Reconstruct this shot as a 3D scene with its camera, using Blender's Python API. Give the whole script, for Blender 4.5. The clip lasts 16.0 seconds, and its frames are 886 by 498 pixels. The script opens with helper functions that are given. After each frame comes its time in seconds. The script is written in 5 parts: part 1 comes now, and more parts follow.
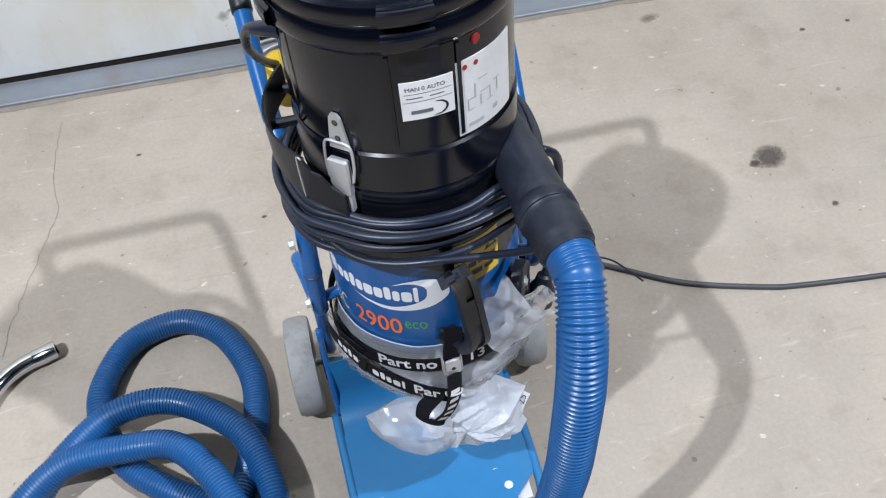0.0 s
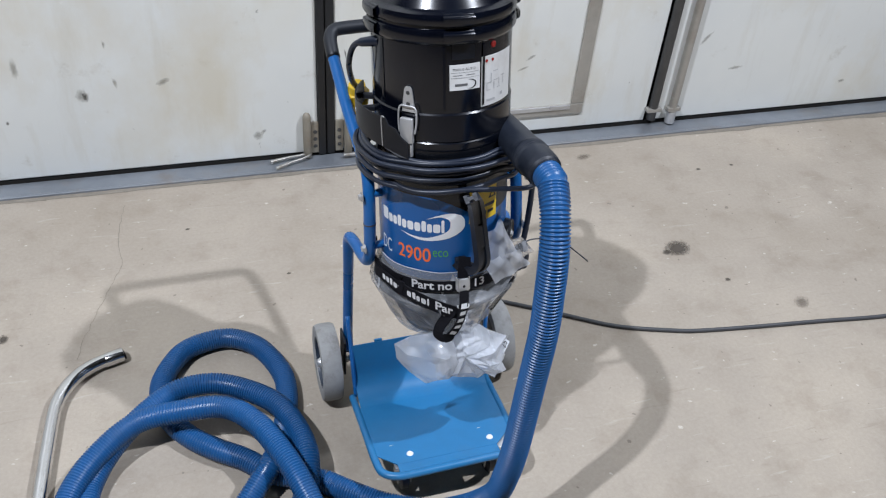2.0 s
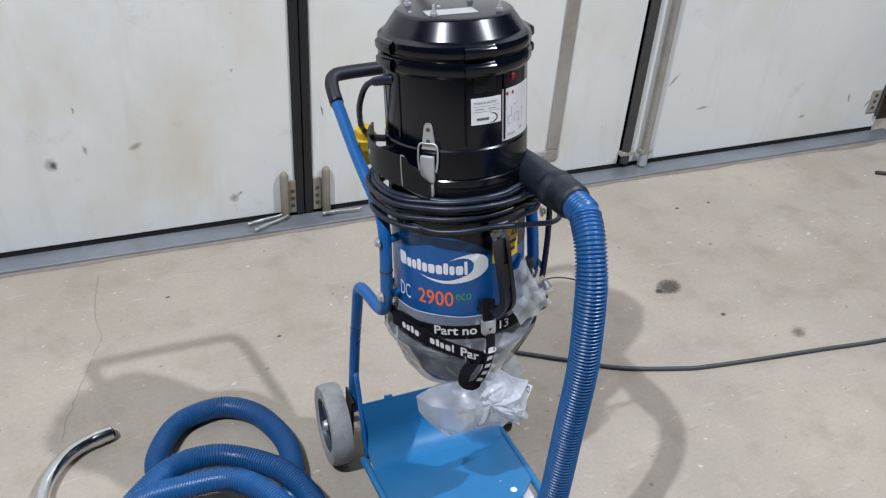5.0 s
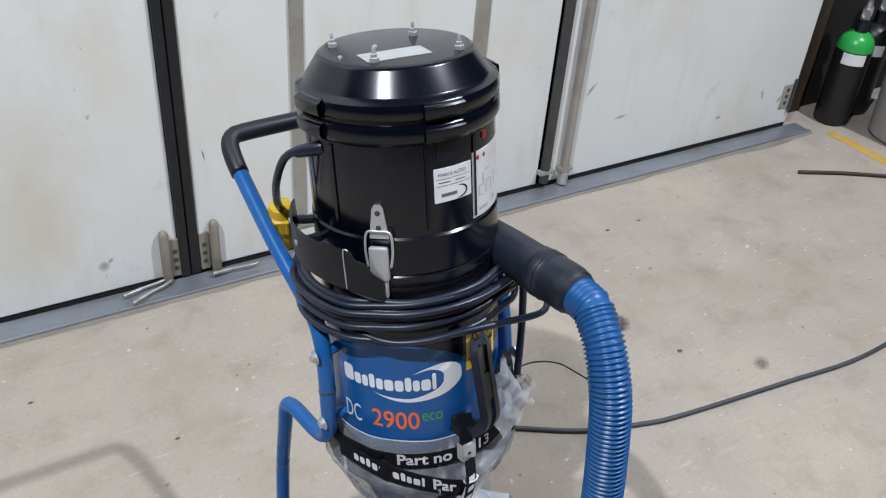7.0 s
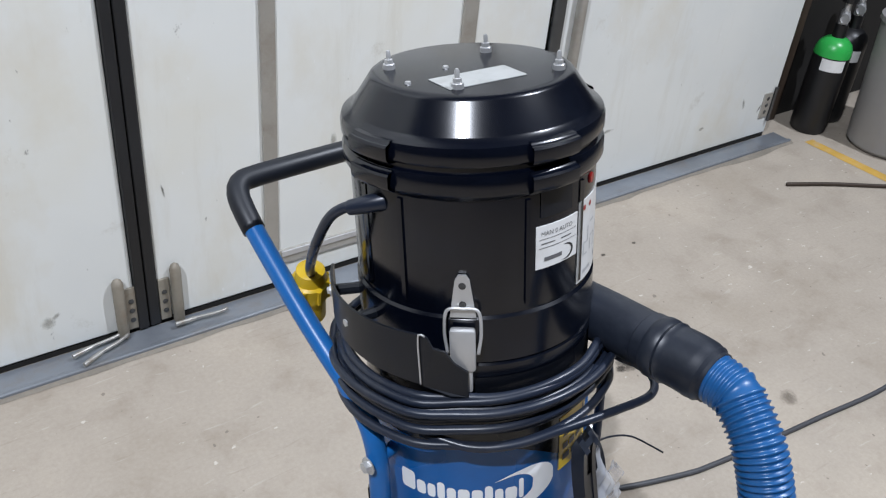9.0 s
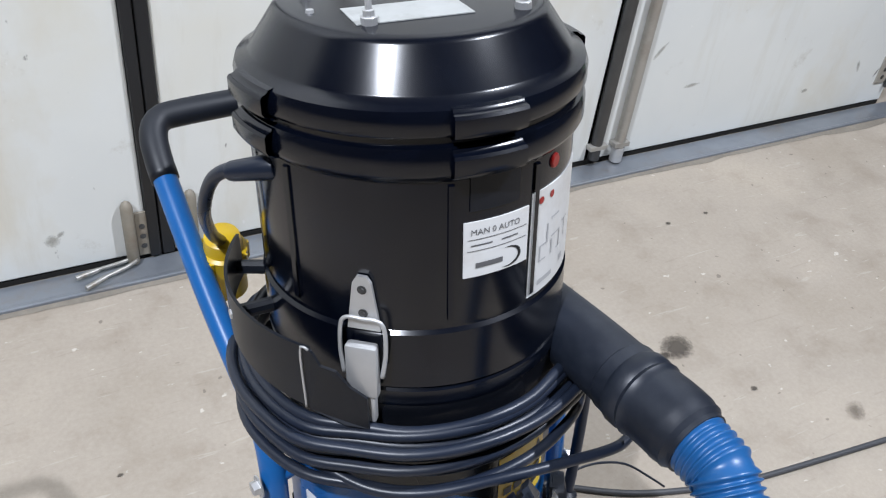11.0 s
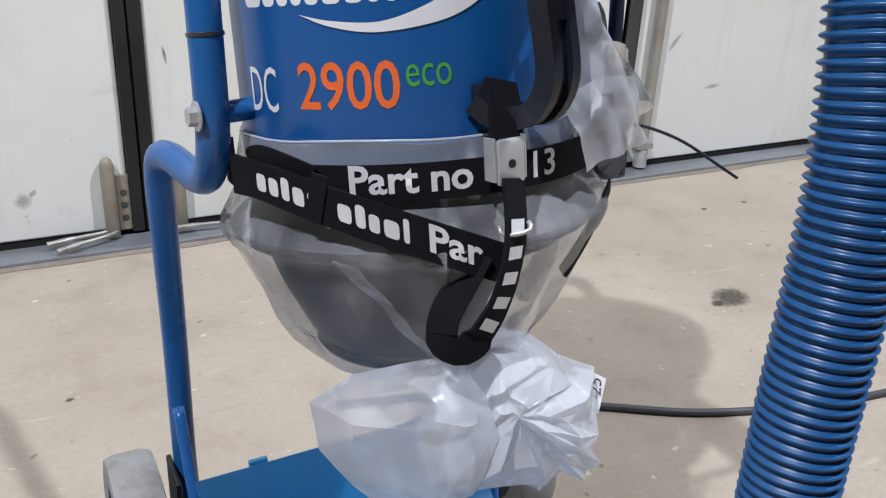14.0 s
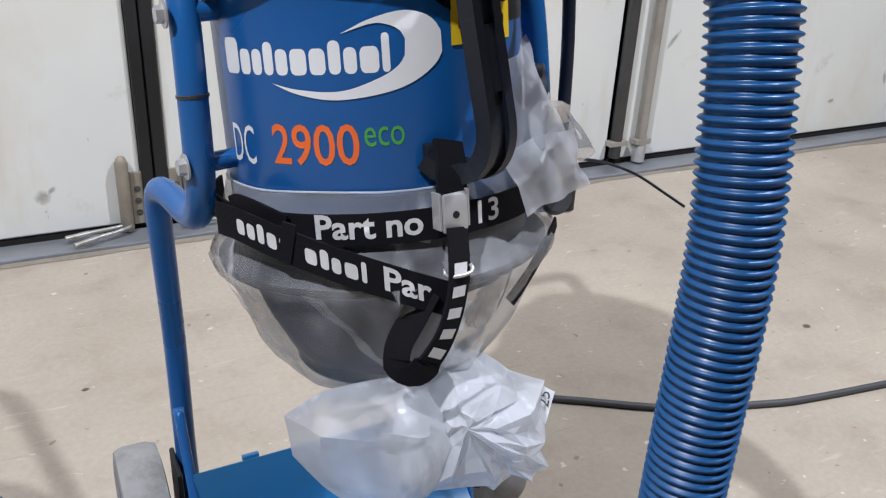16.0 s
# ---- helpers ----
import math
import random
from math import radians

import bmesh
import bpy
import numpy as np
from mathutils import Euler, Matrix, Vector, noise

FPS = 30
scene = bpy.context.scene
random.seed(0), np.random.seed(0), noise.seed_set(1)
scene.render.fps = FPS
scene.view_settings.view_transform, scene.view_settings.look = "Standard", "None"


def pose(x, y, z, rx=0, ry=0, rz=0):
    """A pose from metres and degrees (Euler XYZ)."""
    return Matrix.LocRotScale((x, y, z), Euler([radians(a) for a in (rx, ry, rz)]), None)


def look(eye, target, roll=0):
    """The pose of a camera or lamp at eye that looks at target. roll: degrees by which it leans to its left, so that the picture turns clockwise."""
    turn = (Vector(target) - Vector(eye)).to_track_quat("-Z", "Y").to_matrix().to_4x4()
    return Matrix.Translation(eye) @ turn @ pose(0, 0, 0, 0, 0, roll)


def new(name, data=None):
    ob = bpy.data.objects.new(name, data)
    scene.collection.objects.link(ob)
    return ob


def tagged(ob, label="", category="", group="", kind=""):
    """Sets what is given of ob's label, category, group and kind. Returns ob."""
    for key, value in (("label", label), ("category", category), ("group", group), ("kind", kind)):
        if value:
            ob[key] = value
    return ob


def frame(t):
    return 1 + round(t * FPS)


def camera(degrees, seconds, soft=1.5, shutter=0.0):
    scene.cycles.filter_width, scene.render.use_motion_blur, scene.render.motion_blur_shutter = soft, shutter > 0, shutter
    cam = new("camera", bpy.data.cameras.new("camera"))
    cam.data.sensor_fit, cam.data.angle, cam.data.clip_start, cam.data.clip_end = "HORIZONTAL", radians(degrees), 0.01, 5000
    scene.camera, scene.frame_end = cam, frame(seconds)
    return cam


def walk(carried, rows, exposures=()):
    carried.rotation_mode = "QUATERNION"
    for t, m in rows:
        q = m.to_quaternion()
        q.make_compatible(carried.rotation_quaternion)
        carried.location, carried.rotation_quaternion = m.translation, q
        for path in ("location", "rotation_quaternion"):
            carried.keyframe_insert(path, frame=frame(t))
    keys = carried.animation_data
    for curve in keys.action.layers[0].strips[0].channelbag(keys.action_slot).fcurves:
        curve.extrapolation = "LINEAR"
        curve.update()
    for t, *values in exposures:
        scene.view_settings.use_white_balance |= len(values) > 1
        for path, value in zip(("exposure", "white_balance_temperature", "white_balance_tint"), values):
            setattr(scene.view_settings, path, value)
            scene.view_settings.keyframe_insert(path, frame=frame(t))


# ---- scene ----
# ---------------------------------------------------------------- camera
cam = camera(53.5, 16.0, soft=1.2)
PATH = [
    (0, (-0.145, -0.734, 1.746), (0.123, 0.375, 0.103), -0.5),
    (0.5, (-0.223, -1.06, 1.807), (-0.01, 0.181, 0.253), 2.5),
    (1, (-0.257, -1.255, 1.859), (-0.044, 0.102, 0.405), 1.1),
    (1.5, (-0.363, -1.353, 1.867), (-0.053, 0.101, 0.53), 1.5),
    (2, (-0.486, -1.448, 1.854), (0.016, 0.009, 0.579), 5.1),
    (2.5, (-0.54, -1.483, 1.865), (-0.007, -0.001, 0.633), 3.3),
    (3, (-0.584, -1.478, 1.861), (-0.016, 0.029, 0.675), 3.7),
    (3.5, (-0.611, -1.456, 1.855), (-0.022, 0.055, 0.685), 3.6),
    (3.7, (-0.631, -1.455, 1.851), (-0.026, 0.056, 0.689), 3.9),
    (5.8, (-0.602, -1.206, 1.719), (0.123, 0.272, 0.583), 4.1),
    (6, (-0.572, -1.148, 1.714), (0.202, 0.307, 0.582), 4.3),
    (6.5, (-0.526, -1.046, 1.683), (0.306, 0.375, 0.547), 4.7),
    (7, (-0.568, -0.94, 1.667), (0.331, 0.44, 0.532), 4.9),
    (7.5, (-0.653, -0.838, 1.664), (0.316, 0.502, 0.539), 5.3),
    (8, (-0.65, -0.761, 1.64), (0.361, 0.549, 0.517), 4.9),
    (8.5, (-0.629, -0.694, 1.606), (0.426, 0.602, 0.506), 5.6),
    (8.7, (-0.616, -0.66, 1.576), (0.442, 0.634, 0.479), 5.8),
    (10.8, (-0.291, -0.489, 1.517), (0.537, 0.841, 0.274), 7.6),
    (11, (-0.32, -0.519, 1.486), (0.502, 0.81, 0.238), 7.6),
    (11.5, (-0.313, -0.574, 1.312), (0.528, 0.832, 0.166), 6.6),
    (11.6, (-0.308, -0.569, 1.262), (0.545, 0.865, 0.16), 7.9),
    (12, (-0.304, -0.603, 1.082), (0.586, 0.941, 0.175), 5.9),
    (12.5, (-0.313, -0.627, 0.976), (0.588, 0.951, 0.142), 4.6),
    (13, (-0.312, -0.651, 0.93), (0.583, 0.941, 0.115), 3.8),
    (13.5, (-0.3, -0.658, 0.878), (0.583, 0.944, 0.07), 3.3),
    (14, (-0.306, -0.67, 0.835), (0.556, 0.937, 0.013), 3.1),
    (14.5, (-0.311, -0.675, 0.814), (0.527, 0.918, -0.058), 3.0),
    (15, (-0.33, -0.695, 0.813), (0.499, 0.893, -0.077), 3.2),
    (15.5, (-0.326, -0.736, 0.827), (0.498, 0.853, -0.064), 3.1),
    (16, (-0.291, -0.746, 0.921), (0.522, 0.857, 0.044), 3.0)
]
walk(cam, [(t, look(eye, target, roll)) for t, eye, target, roll in PATH],
     exposures=[(0.0, 0.19, 6450, 10), (0.5, 0.11, 6450, 10), (1.0, -0.10, 6450, 10), (1.5, -0.04, 6450, 10), (3.5, -0.05, 6480, 10), (8.5, -0.03, 6480, 10), (11.0, 0.15, 6480, 10), (12.0, 0.28, 6450, 10), (12.6, 0.33, 6620, 12), (13.5, 0.20, 6740, 12), (14.0, 0.13, 6740, 12), (16.0, 0.12, 6740, 12)])

# ---------------------------------------------------------------- light: two high-bay lamps of the hall
LAMPS = [((2.75, -1.35, 5.6), 288.0), ((-2.70, -1.50, 5.6), 315.0)]
for place, watts in LAMPS:
    lamp = new("hall_lamp", bpy.data.lights.new("hall_lamp", "AREA"))
    lamp.data.shape, lamp.data.size, lamp.data.energy = "DISK", 0.11, watts
    lamp.data.color = (0.905, 0.965, 1.085)
    lamp.matrix_world = look(place, (place[0] * 0.15, 0.2, 0.3))
hall = bpy.data.worlds.new("hall_air")
scene.world = hall
hall.use_nodes = True
hall.node_tree.nodes["Background"].inputs["Color"].default_value = (0.55, 0.58, 0.62, 1)
hall.node_tree.nodes["Background"].inputs["Strength"].default_value = 0.010


# ---------------------------------------------------------------- materials
def shader(name):
    m = bpy.data.materials.new(name)
    m.use_nodes = True
    return m, m.node_tree.nodes, m.node_tree.links, m.node_tree.nodes["Principled BSDF"]


def noise_of(nodes, links, scale, detail=4.0, rough=0.6, stretch=None):
    co = nodes.new("ShaderNodeTexCoord")
    n = nodes.new("ShaderNodeTexNoise")
    n.inputs["Scale"].default_value, n.inputs["Detail"].default_value, n.inputs["Roughness"].default_value = scale, detail, rough
    if stretch:
        mp = nodes.new("ShaderNodeMapping")
        mp.inputs["Scale"].default_value = stretch
        links.new(co.outputs["Object"], mp.inputs["Vector"])
        links.new(mp.outputs["Vector"], n.inputs["Vector"])
    else:
        links.new(co.outputs["Object"], n.inputs["Vector"])
    return n


def ramp_of(nodes, links, source, stops):
    r = nodes.new("ShaderNodeValToRGB")
    while len(r.color_ramp.elements) < len(stops):
        r.color_ramp.elements.new(0.5)
    for e, (at, c) in zip(r.color_ramp.elements, stops):
        e.position = at
        e.color = (*c, 1) if len(c) == 3 else c
    links.new(source, r.inputs["Fac"])
    return r


def mixed(nodes, links, fac, a, b, kind="MIX"):
    mx = nodes.new("ShaderNodeMix")
    mx.data_type, mx.blend_type = "RGBA", kind
    for sock, v in ((mx.inputs[0], fac), (mx.inputs[6], a), (mx.inputs[7], b)):
        if hasattr(v, "links"):
            links.new(v, sock)
        elif isinstance(v, (int, float)):
            sock.default_value = v
        else:
            sock.default_value = (*v, 1)
    return mx.outputs[2]


def plain(name, color, rough=0.5, metal=0.0, vary=0.12, scale=30.0, bump=0.0, dirt=None, dirt_amount=0.4, dirt_scale=6.0, rough_vary=0.15, coat=0.0):
    """A surface of one colour with grain, a larger unevenness and, if given, dirt of its own colour."""
    m, nodes, links, b = shader(name)
    fine = noise_of(nodes, links, scale, 6)
    wide = noise_of(nodes, links, scale * 0.13, 3)
    lo, hi = [c * (1 - vary) for c in color], [min(1, c * (1 + vary)) for c in color]
    base = mixed(nodes, links, fine.outputs["Fac"], lo, hi)
    wider = ramp_of(nodes, links, wide.outputs["Fac"], [(0.3, (1 - vary,) * 3), (0.7, (1, 1, 1))])
    base = mixed(nodes, links, 1.0, base, wider.outputs["Color"], "MULTIPLY")
    if dirt:
        d = noise_of(nodes, links, dirt_scale, 8, 0.7)
        mask = ramp_of(nodes, links, d.outputs["Fac"], [(0.5, (0, 0, 0)), (0.78, (dirt_amount,) * 3)])
        base = mixed(nodes, links, mask.outputs["Color"], base, dirt)
    links.new(base, b.inputs["Base Color"])
    rr = ramp_of(nodes, links, wide.outputs["Fac"], [(0.3, (max(0, rough - rough_vary),) * 3), (0.7, (min(1, rough + rough_vary),) * 3)])
    links.new(rr.outputs["Color"], b.inputs["Roughness"])
    b.inputs["Metallic"].default_value = metal
    b.inputs["Coat Weight"].default_value, b.inputs["Coat Roughness"].default_value = coat, 0.3
    if coat:
        b.inputs["Specular IOR Level"].default_value = 0.75
    if bump:
        bp = nodes.new("ShaderNodeBump")
        bp.inputs["Strength"].default_value, bp.inputs["Distance"].default_value = bump, 0.002
        links.new(fine.outputs["Fac"], bp.inputs["Height"])
        links.new(bp.outputs["Normal"], b.inputs["Normal"])
    return m


def concrete():
    m, nodes, links, b = shader("worn_concrete")
    fine = noise_of(nodes, links, 90, 8, 0.7)
    mid = noise_of(nodes, links, 7, 8, 0.65)
    wide = noise_of(nodes, links, 1.3, 5, 0.6)
    base = mixed(nodes, links, fine.outputs["Fac"], (0.322, 0.278, 0.226), (0.465, 0.41, 0.344))
    tone = ramp_of(nodes, links, wide.outputs["Fac"], [(0.30, (0.82, 0.80, 0.77)), (0.5, (0.94, 0.935, 0.93)), (0.68, (1.06, 1.05, 1.03))])
    base = mixed(nodes, links, 1.0, base, tone.outputs["Color"], "MULTIPLY")
    blot = ramp_of(nodes, links, mid.outputs["Fac"], [(0.30, (0.82, 0.795, 0.77)), (0.48, (1, 1, 1)), (0.7, (1.05, 1.05, 1.05))])
    base = mixed(nodes, links, 0.8, base, blot.outputs["Color"], "MULTIPLY")
    specks = noise_of(nodes, links, 38, 2, 0.4)
    dark = ramp_of(nodes, links, specks.outputs["Fac"], [(0.735, (0, 0, 0)), (0.76, (0.55,) * 3)])
    base = mixed(nodes, links, dark.outputs["Color"], base, (0.12, 0.10, 0.08))
    chips = noise_of(nodes, links, 29, 3, 0.5, (1, 1.4, 1))
    pale = ramp_of(nodes, links, chips.outputs["Fac"], [(0.70, (0, 0, 0)), (0.735, (0.6,) * 3)])
    base = mixed(nodes, links, pale.outputs["Color"], base, (0.66, 0.62, 0.55))
    for turn, spread in ((0.5, (1.2, 9, 1)), (2.1, (1.0, 11, 1))):
        lines = noise_of(nodes, links, 5.5, 4, 0.6, spread)
        lines.inputs["Distortion"].default_value = 0.6
        streak = ramp_of(nodes, links, lines.outputs["Fac"], [(0.64, (0, 0, 0)), (0.70, (0.22,) * 3)])
        base = mixed(nodes, links, streak.outputs["Color"], base, (0.60, 0.56, 0.50) if turn < 1 else (0.2, 0.17, 0.13))
    links.new(base, b.inputs["Base Color"])
    rr = ramp_of(nodes, links, mid.outputs["Fac"], [(0.3, (0.5,) * 3), (0.7, (0.78,) * 3)])
    links.new(rr.outputs["Color"], b.inputs["Roughness"])
    b.inputs["Specular IOR Level"].default_value = 0.3
    bp = nodes.new("ShaderNodeBump")
    bp.inputs["Strength"].default_value, bp.inputs["Distance"].default_value = 0.35, 0.002
    links.new(fine.outputs["Fac"], bp.inputs["Height"])
    links.new(bp.outputs["Normal"], b.inputs["Normal"])
    return m


def door_paint():
    """Cream-white sheet metal with scuffs, rust-brown smudges and vertical runs of grime."""
    m, nodes, links, b = shader("scuffed_white_paint")
    wide = noise_of(nodes, links, 1.1, 4, 0.6)
    base = ramp_of(nodes, links, wide.outputs["Fac"], [(0.3, (0.68, 0.695, 0.675)), (0.58, (0.755, 0.762, 0.725)), (0.75, (0.735, 0.715, 0.63))]).outputs["Color"]
    runs = noise_of(nodes, links, 9, 6, 0.65, (1, 1, 0.16))
    grime = ramp_of(nodes, links, runs.outputs["Fac"], [(0.54, (0, 0, 0)), (0.8, (0.42,) * 3)])
    base = mixed(nodes, links, grime.outputs["Color"], base, (0.50, 0.45, 0.34))
    smudge = noise_of(nodes, links, 5.5, 7, 0.7)
    marks = ramp_of(nodes, links, smudge.outputs["Fac"], [(0.62, (0, 0, 0)), (0.72, (0.4,) * 3), (0.8, (0.7,) * 3)])
    base = mixed(nodes, links, marks.outputs["Color"], base, (0.40, 0.36, 0.28))
    ochre = noise_of(nodes, links, 2.1, 6, 0.62, (1, 1, 0.7))
    tint = ramp_of(nodes, links, ochre.outputs["Fac"], [(0.50, (0, 0, 0)), (0.72, (0.58,) * 3)])
    base = mixed(nodes, links, tint.outputs["Color"], base, (0.62, 0.55, 0.41))
    fleck = noise_of(nodes, links, 60, 3, 0.55, (1, 1, 0.5))
    pale = ramp_of(nodes, links, fleck.outputs["Fac"], [(0.70, (0, 0, 0)), (0.74, (0.5,) * 3)])
    base = mixed(nodes, links, pale.outputs["Color"], base, (0.84, 0.84, 0.82))
    scuff = noise_of(nodes, links, 34, 4, 0.6, (1, 1, 0.55))
    nick = ramp_of(nodes, links, scuff.outputs["Fac"], [(0.735, (0, 0, 0)), (0.775, (0.6,) * 3)])
    base = mixed(nodes, links, nick.outputs["Color"], base, (0.13, 0.12, 0.10))
    links.new(base, b.inputs["Base Color"])
    rr = ramp_of(nodes, links, smudge.outputs["Fac"], [(0.3, (0.38,) * 3), (0.7, (0.6,) * 3)])
    links.new(rr.outputs["Color"], b.inputs["Roughness"])
    bp = nodes.new("ShaderNodeBump")
    bp.inputs["Strength"].default_value, bp.inputs["Distance"].default_value = 0.25, 0.004
    links.new(wide.outputs["Fac"], bp.inputs["Height"])
    links.new(bp.outputs["Normal"], b.inputs["Normal"])
    return m


def film(name, clear, milky, scale, rough=0.08, painted_glint=0.6, through_light=0.5):
    """Polythene: see-through, milky in places, with white streaks painted as highlights on its folds, and a gloss of
    its own.
    """
    m, nodes, links, b = shader(name)
    nodes.remove(b)
    n = noise_of(nodes, links, scale, 2, 0.5)
    streak = noise_of(nodes, links, scale * 3.0, 2, 0.55, (1.0, 1.0, 0.22))
    body = ramp_of(nodes, links, n.outputs["Fac"], [(0.35, (clear,) * 3), (0.70, (milky,) * 3)])
    # White noise streaks: highlights of the film put into its cover.
    line = ramp_of(nodes, links, streak.outputs["Fac"], [(0.60, (0, 0, 0)), (0.66, (painted_glint * 0.35,) * 3), (0.72, (painted_glint,) * 3), (0.76, (0, 0, 0))])
    cover = nodes.new("ShaderNodeMath")
    cover.operation, cover.use_clamp = "ADD", True
    links.new(body.outputs["Color"], cover.inputs[0])
    links.new(line.outputs["Color"], cover.inputs[1])
    fine = nodes.new("ShaderNodeBump")
    fine.inputs["Strength"].default_value, fine.inputs["Distance"].default_value = 0.3, 0.004
    links.new(streak.outputs["Fac"], fine.inputs["Height"])
    white = nodes.new("ShaderNodeBsdfDiffuse")
    white.inputs["Color"].default_value = (0.92, 0.95, 1.0, 1)
    glow = nodes.new("ShaderNodeBsdfTranslucent")
    glow.inputs["Color"].default_value = (0.92, 0.95, 1.0, 1)
    gloss = nodes.new("ShaderNodeBsdfGlossy")
    gloss.inputs["Roughness"].default_value = rough
    clear_part = nodes.new("ShaderNodeBsdfTransparent")
    for node in (white, glow, gloss):
        links.new(fine.outputs["Normal"], node.inputs["Normal"])
    sheen = nodes.new("ShaderNodeFresnel")
    sheen.inputs["IOR"].default_value = 1.5
    links.new(fine.outputs["Normal"], sheen.inputs["Normal"])
    soft, thin, top = [nodes.new("ShaderNodeMixShader") for k in range(3)]
    soft.inputs["Fac"].default_value = through_light
    links.new(white.outputs["BSDF"], soft.inputs[1])
    links.new(glow.outputs["BSDF"], soft.inputs[2])
    links.new(cover.outputs["Value"], thin.inputs["Fac"])
    links.new(clear_part.outputs["BSDF"], thin.inputs[1])
    links.new(soft.outputs["Shader"], thin.inputs[2])
    part_sheen = nodes.new("ShaderNodeMath")
    part_sheen.operation = "MULTIPLY"
    part_sheen.inputs[1].default_value = 0.55
    links.new(sheen.outputs["Fac"], part_sheen.inputs[0])
    links.new(part_sheen.outputs["Value"], top.inputs["Fac"])
    links.new(thin.outputs["Shader"], top.inputs[1])
    links.new(gloss.outputs["BSDF"], top.inputs[2])
    links.new(top.outputs["Shader"], nodes["Material Output"].inputs["Surface"])
    return m


def blot(name, color, strongest):
    """A stain that fades towards its own ragged edge."""
    m, nodes, links, b = shader(name)
    co = nodes.new("ShaderNodeTexCoord")
    apart = nodes.new("ShaderNodeVectorMath")
    apart.operation = "DISTANCE"
    flat = nodes.new("ShaderNodeVectorMath")
    flat.operation = "MULTIPLY"
    flat.inputs[1].default_value = (1, 1, 0)
    links.new(co.outputs["Generated"], flat.inputs[0])
    links.new(flat.outputs["Vector"], apart.inputs[0])
    apart.inputs[1].default_value = (0.5, 0.5, 0)
    n = noise_of(nodes, links, 70, 5, 0.7)
    mix = nodes.new("ShaderNodeMath")
    mix.operation = "MULTIPLY_ADD"
    mix.inputs[1].default_value = 0.5
    links.new(n.outputs["Fac"], mix.inputs[0])
    links.new(apart.outputs["Value"], mix.inputs[2])
    fade = ramp_of(nodes, links, mix.outputs["Value"], [(0.38, (strongest,) * 3), (0.68, (0, 0, 0))])
    links.new(fade.outputs["Color"], b.inputs["Alpha"])
    b.inputs["Base Color"].default_value = (*color, 1)
    b.inputs["Roughness"].default_value = 0.6
    return m


def webbing():
    m, nodes, links, b = shader("black_woven_webbing")
    co = nodes.new("ShaderNodeTexCoord")
    w = nodes.new("ShaderNodeTexWave")
    w.inputs["Scale"].default_value, w.inputs["Distortion"].default_value = 520, 1.5
    links.new(co.outputs["Object"], w.inputs["Vector"])
    c = mixed(nodes, links, w.outputs["Fac"], (0.005, 0.005, 0.007), (0.014, 0.014, 0.018))
    links.new(c, b.inputs["Base Color"])
    b.inputs["Roughness"].default_value, b.inputs["Specular IOR Level"].default_value = 0.8, 0.12
    bp = nodes.new("ShaderNodeBump")
    bp.inputs["Strength"].default_value, bp.inputs["Distance"].default_value = 0.2, 0.001
    links.new(w.outputs["Fac"], bp.inputs["Height"])
    links.new(bp.outputs["Normal"], b.inputs["Normal"])
    return m


CONCRETE, DOOR = concrete(), door_paint()
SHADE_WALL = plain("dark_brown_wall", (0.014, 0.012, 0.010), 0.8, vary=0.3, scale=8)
# Kept dark so that bounce from the added enclosure leaves the shadows deep.
HALL_WALL = plain("grey_hall_wall", (0.045, 0.048, 0.053), 0.8, vary=0.1, scale=5)
SILL = plain("galvanised_sill", (0.32, 0.345, 0.38), 0.42, 0.55, 0.25, 14, 0.2, (0.22, 0.185, 0.15), 0.85, 7)
TRIM = plain("worn_aluminium_trim", (0.46, 0.44, 0.40), 0.42, 0.5, 0.15, 18, 0.15, (0.25, 0.2, 0.15), 0.7, 7)
RUSTY = plain("grimy_cream_steel", (0.31, 0.28, 0.225), 0.6, 0.1, 0.2, 25, 0.2, (0.20, 0.13, 0.08), 0.8, 12)
RUBBER_SEAL = plain("black_rubber_seal", (0.012, 0.012, 0.013), 0.55, 0, 0.3, 20, 0.2)
# Near-black that carries the shade of openings in its colour.
GAP_SHADE = plain("painted_gap_shade", (0.008, 0.007, 0.006), 0.9)
STEEL = plain("zinc_plated_steel", (0.62, 0.62, 0.62), 0.40, 0.6, 0.12, 40, 0.1)
RUSTY_STEEL = plain("weathered_zinc_steel", (0.46, 0.45, 0.42), 0.42, 0.5, 0.3, 60, 0.3, (0.20, 0.15, 0.10), 0.8, 40)
CHROME = plain("polished_chrome", (0.72, 0.72, 0.72), 0.13, 1.0, 0.08, 20, 0.05, (0.35, 0.32, 0.28), 0.3, 12, 0.06)
DULL_IRON = plain("dull_dark_iron", (0.12, 0.12, 0.12), 0.45, 0.7, 0.3, 15, 0.2)
BLUE = plain("blue_powder_coat", (0.011, 0.125, 0.385), 0.30, 0.0, 0.10, 45, 0.06, (0.05, 0.06, 0.07), 0.25, 9, 0.08)
PLATE_BLUE = plain("light_blue_lacquer", (0.020, 0.170, 0.38), 0.38, 0.0, 0.10, 30, 0.05, (0.07, 0.10, 0.14), 0.3, 7, 0.1)
PRINT_BLUE = plain("blue_printed_drum", (0.005, 0.105, 0.35), 0.28, 0.0, 0.06, 25, 0.0, (0.03, 0.05, 0.09), 0.3, 6, 0.06)
HOSE_BLUE = plain("blue_ribbed_plastic", (0.011, 0.094, 0.268), 0.36, 0.0, 0.14, 22, 0.0, (0.05, 0.10, 0.20), 0.45, 5, 0.1)
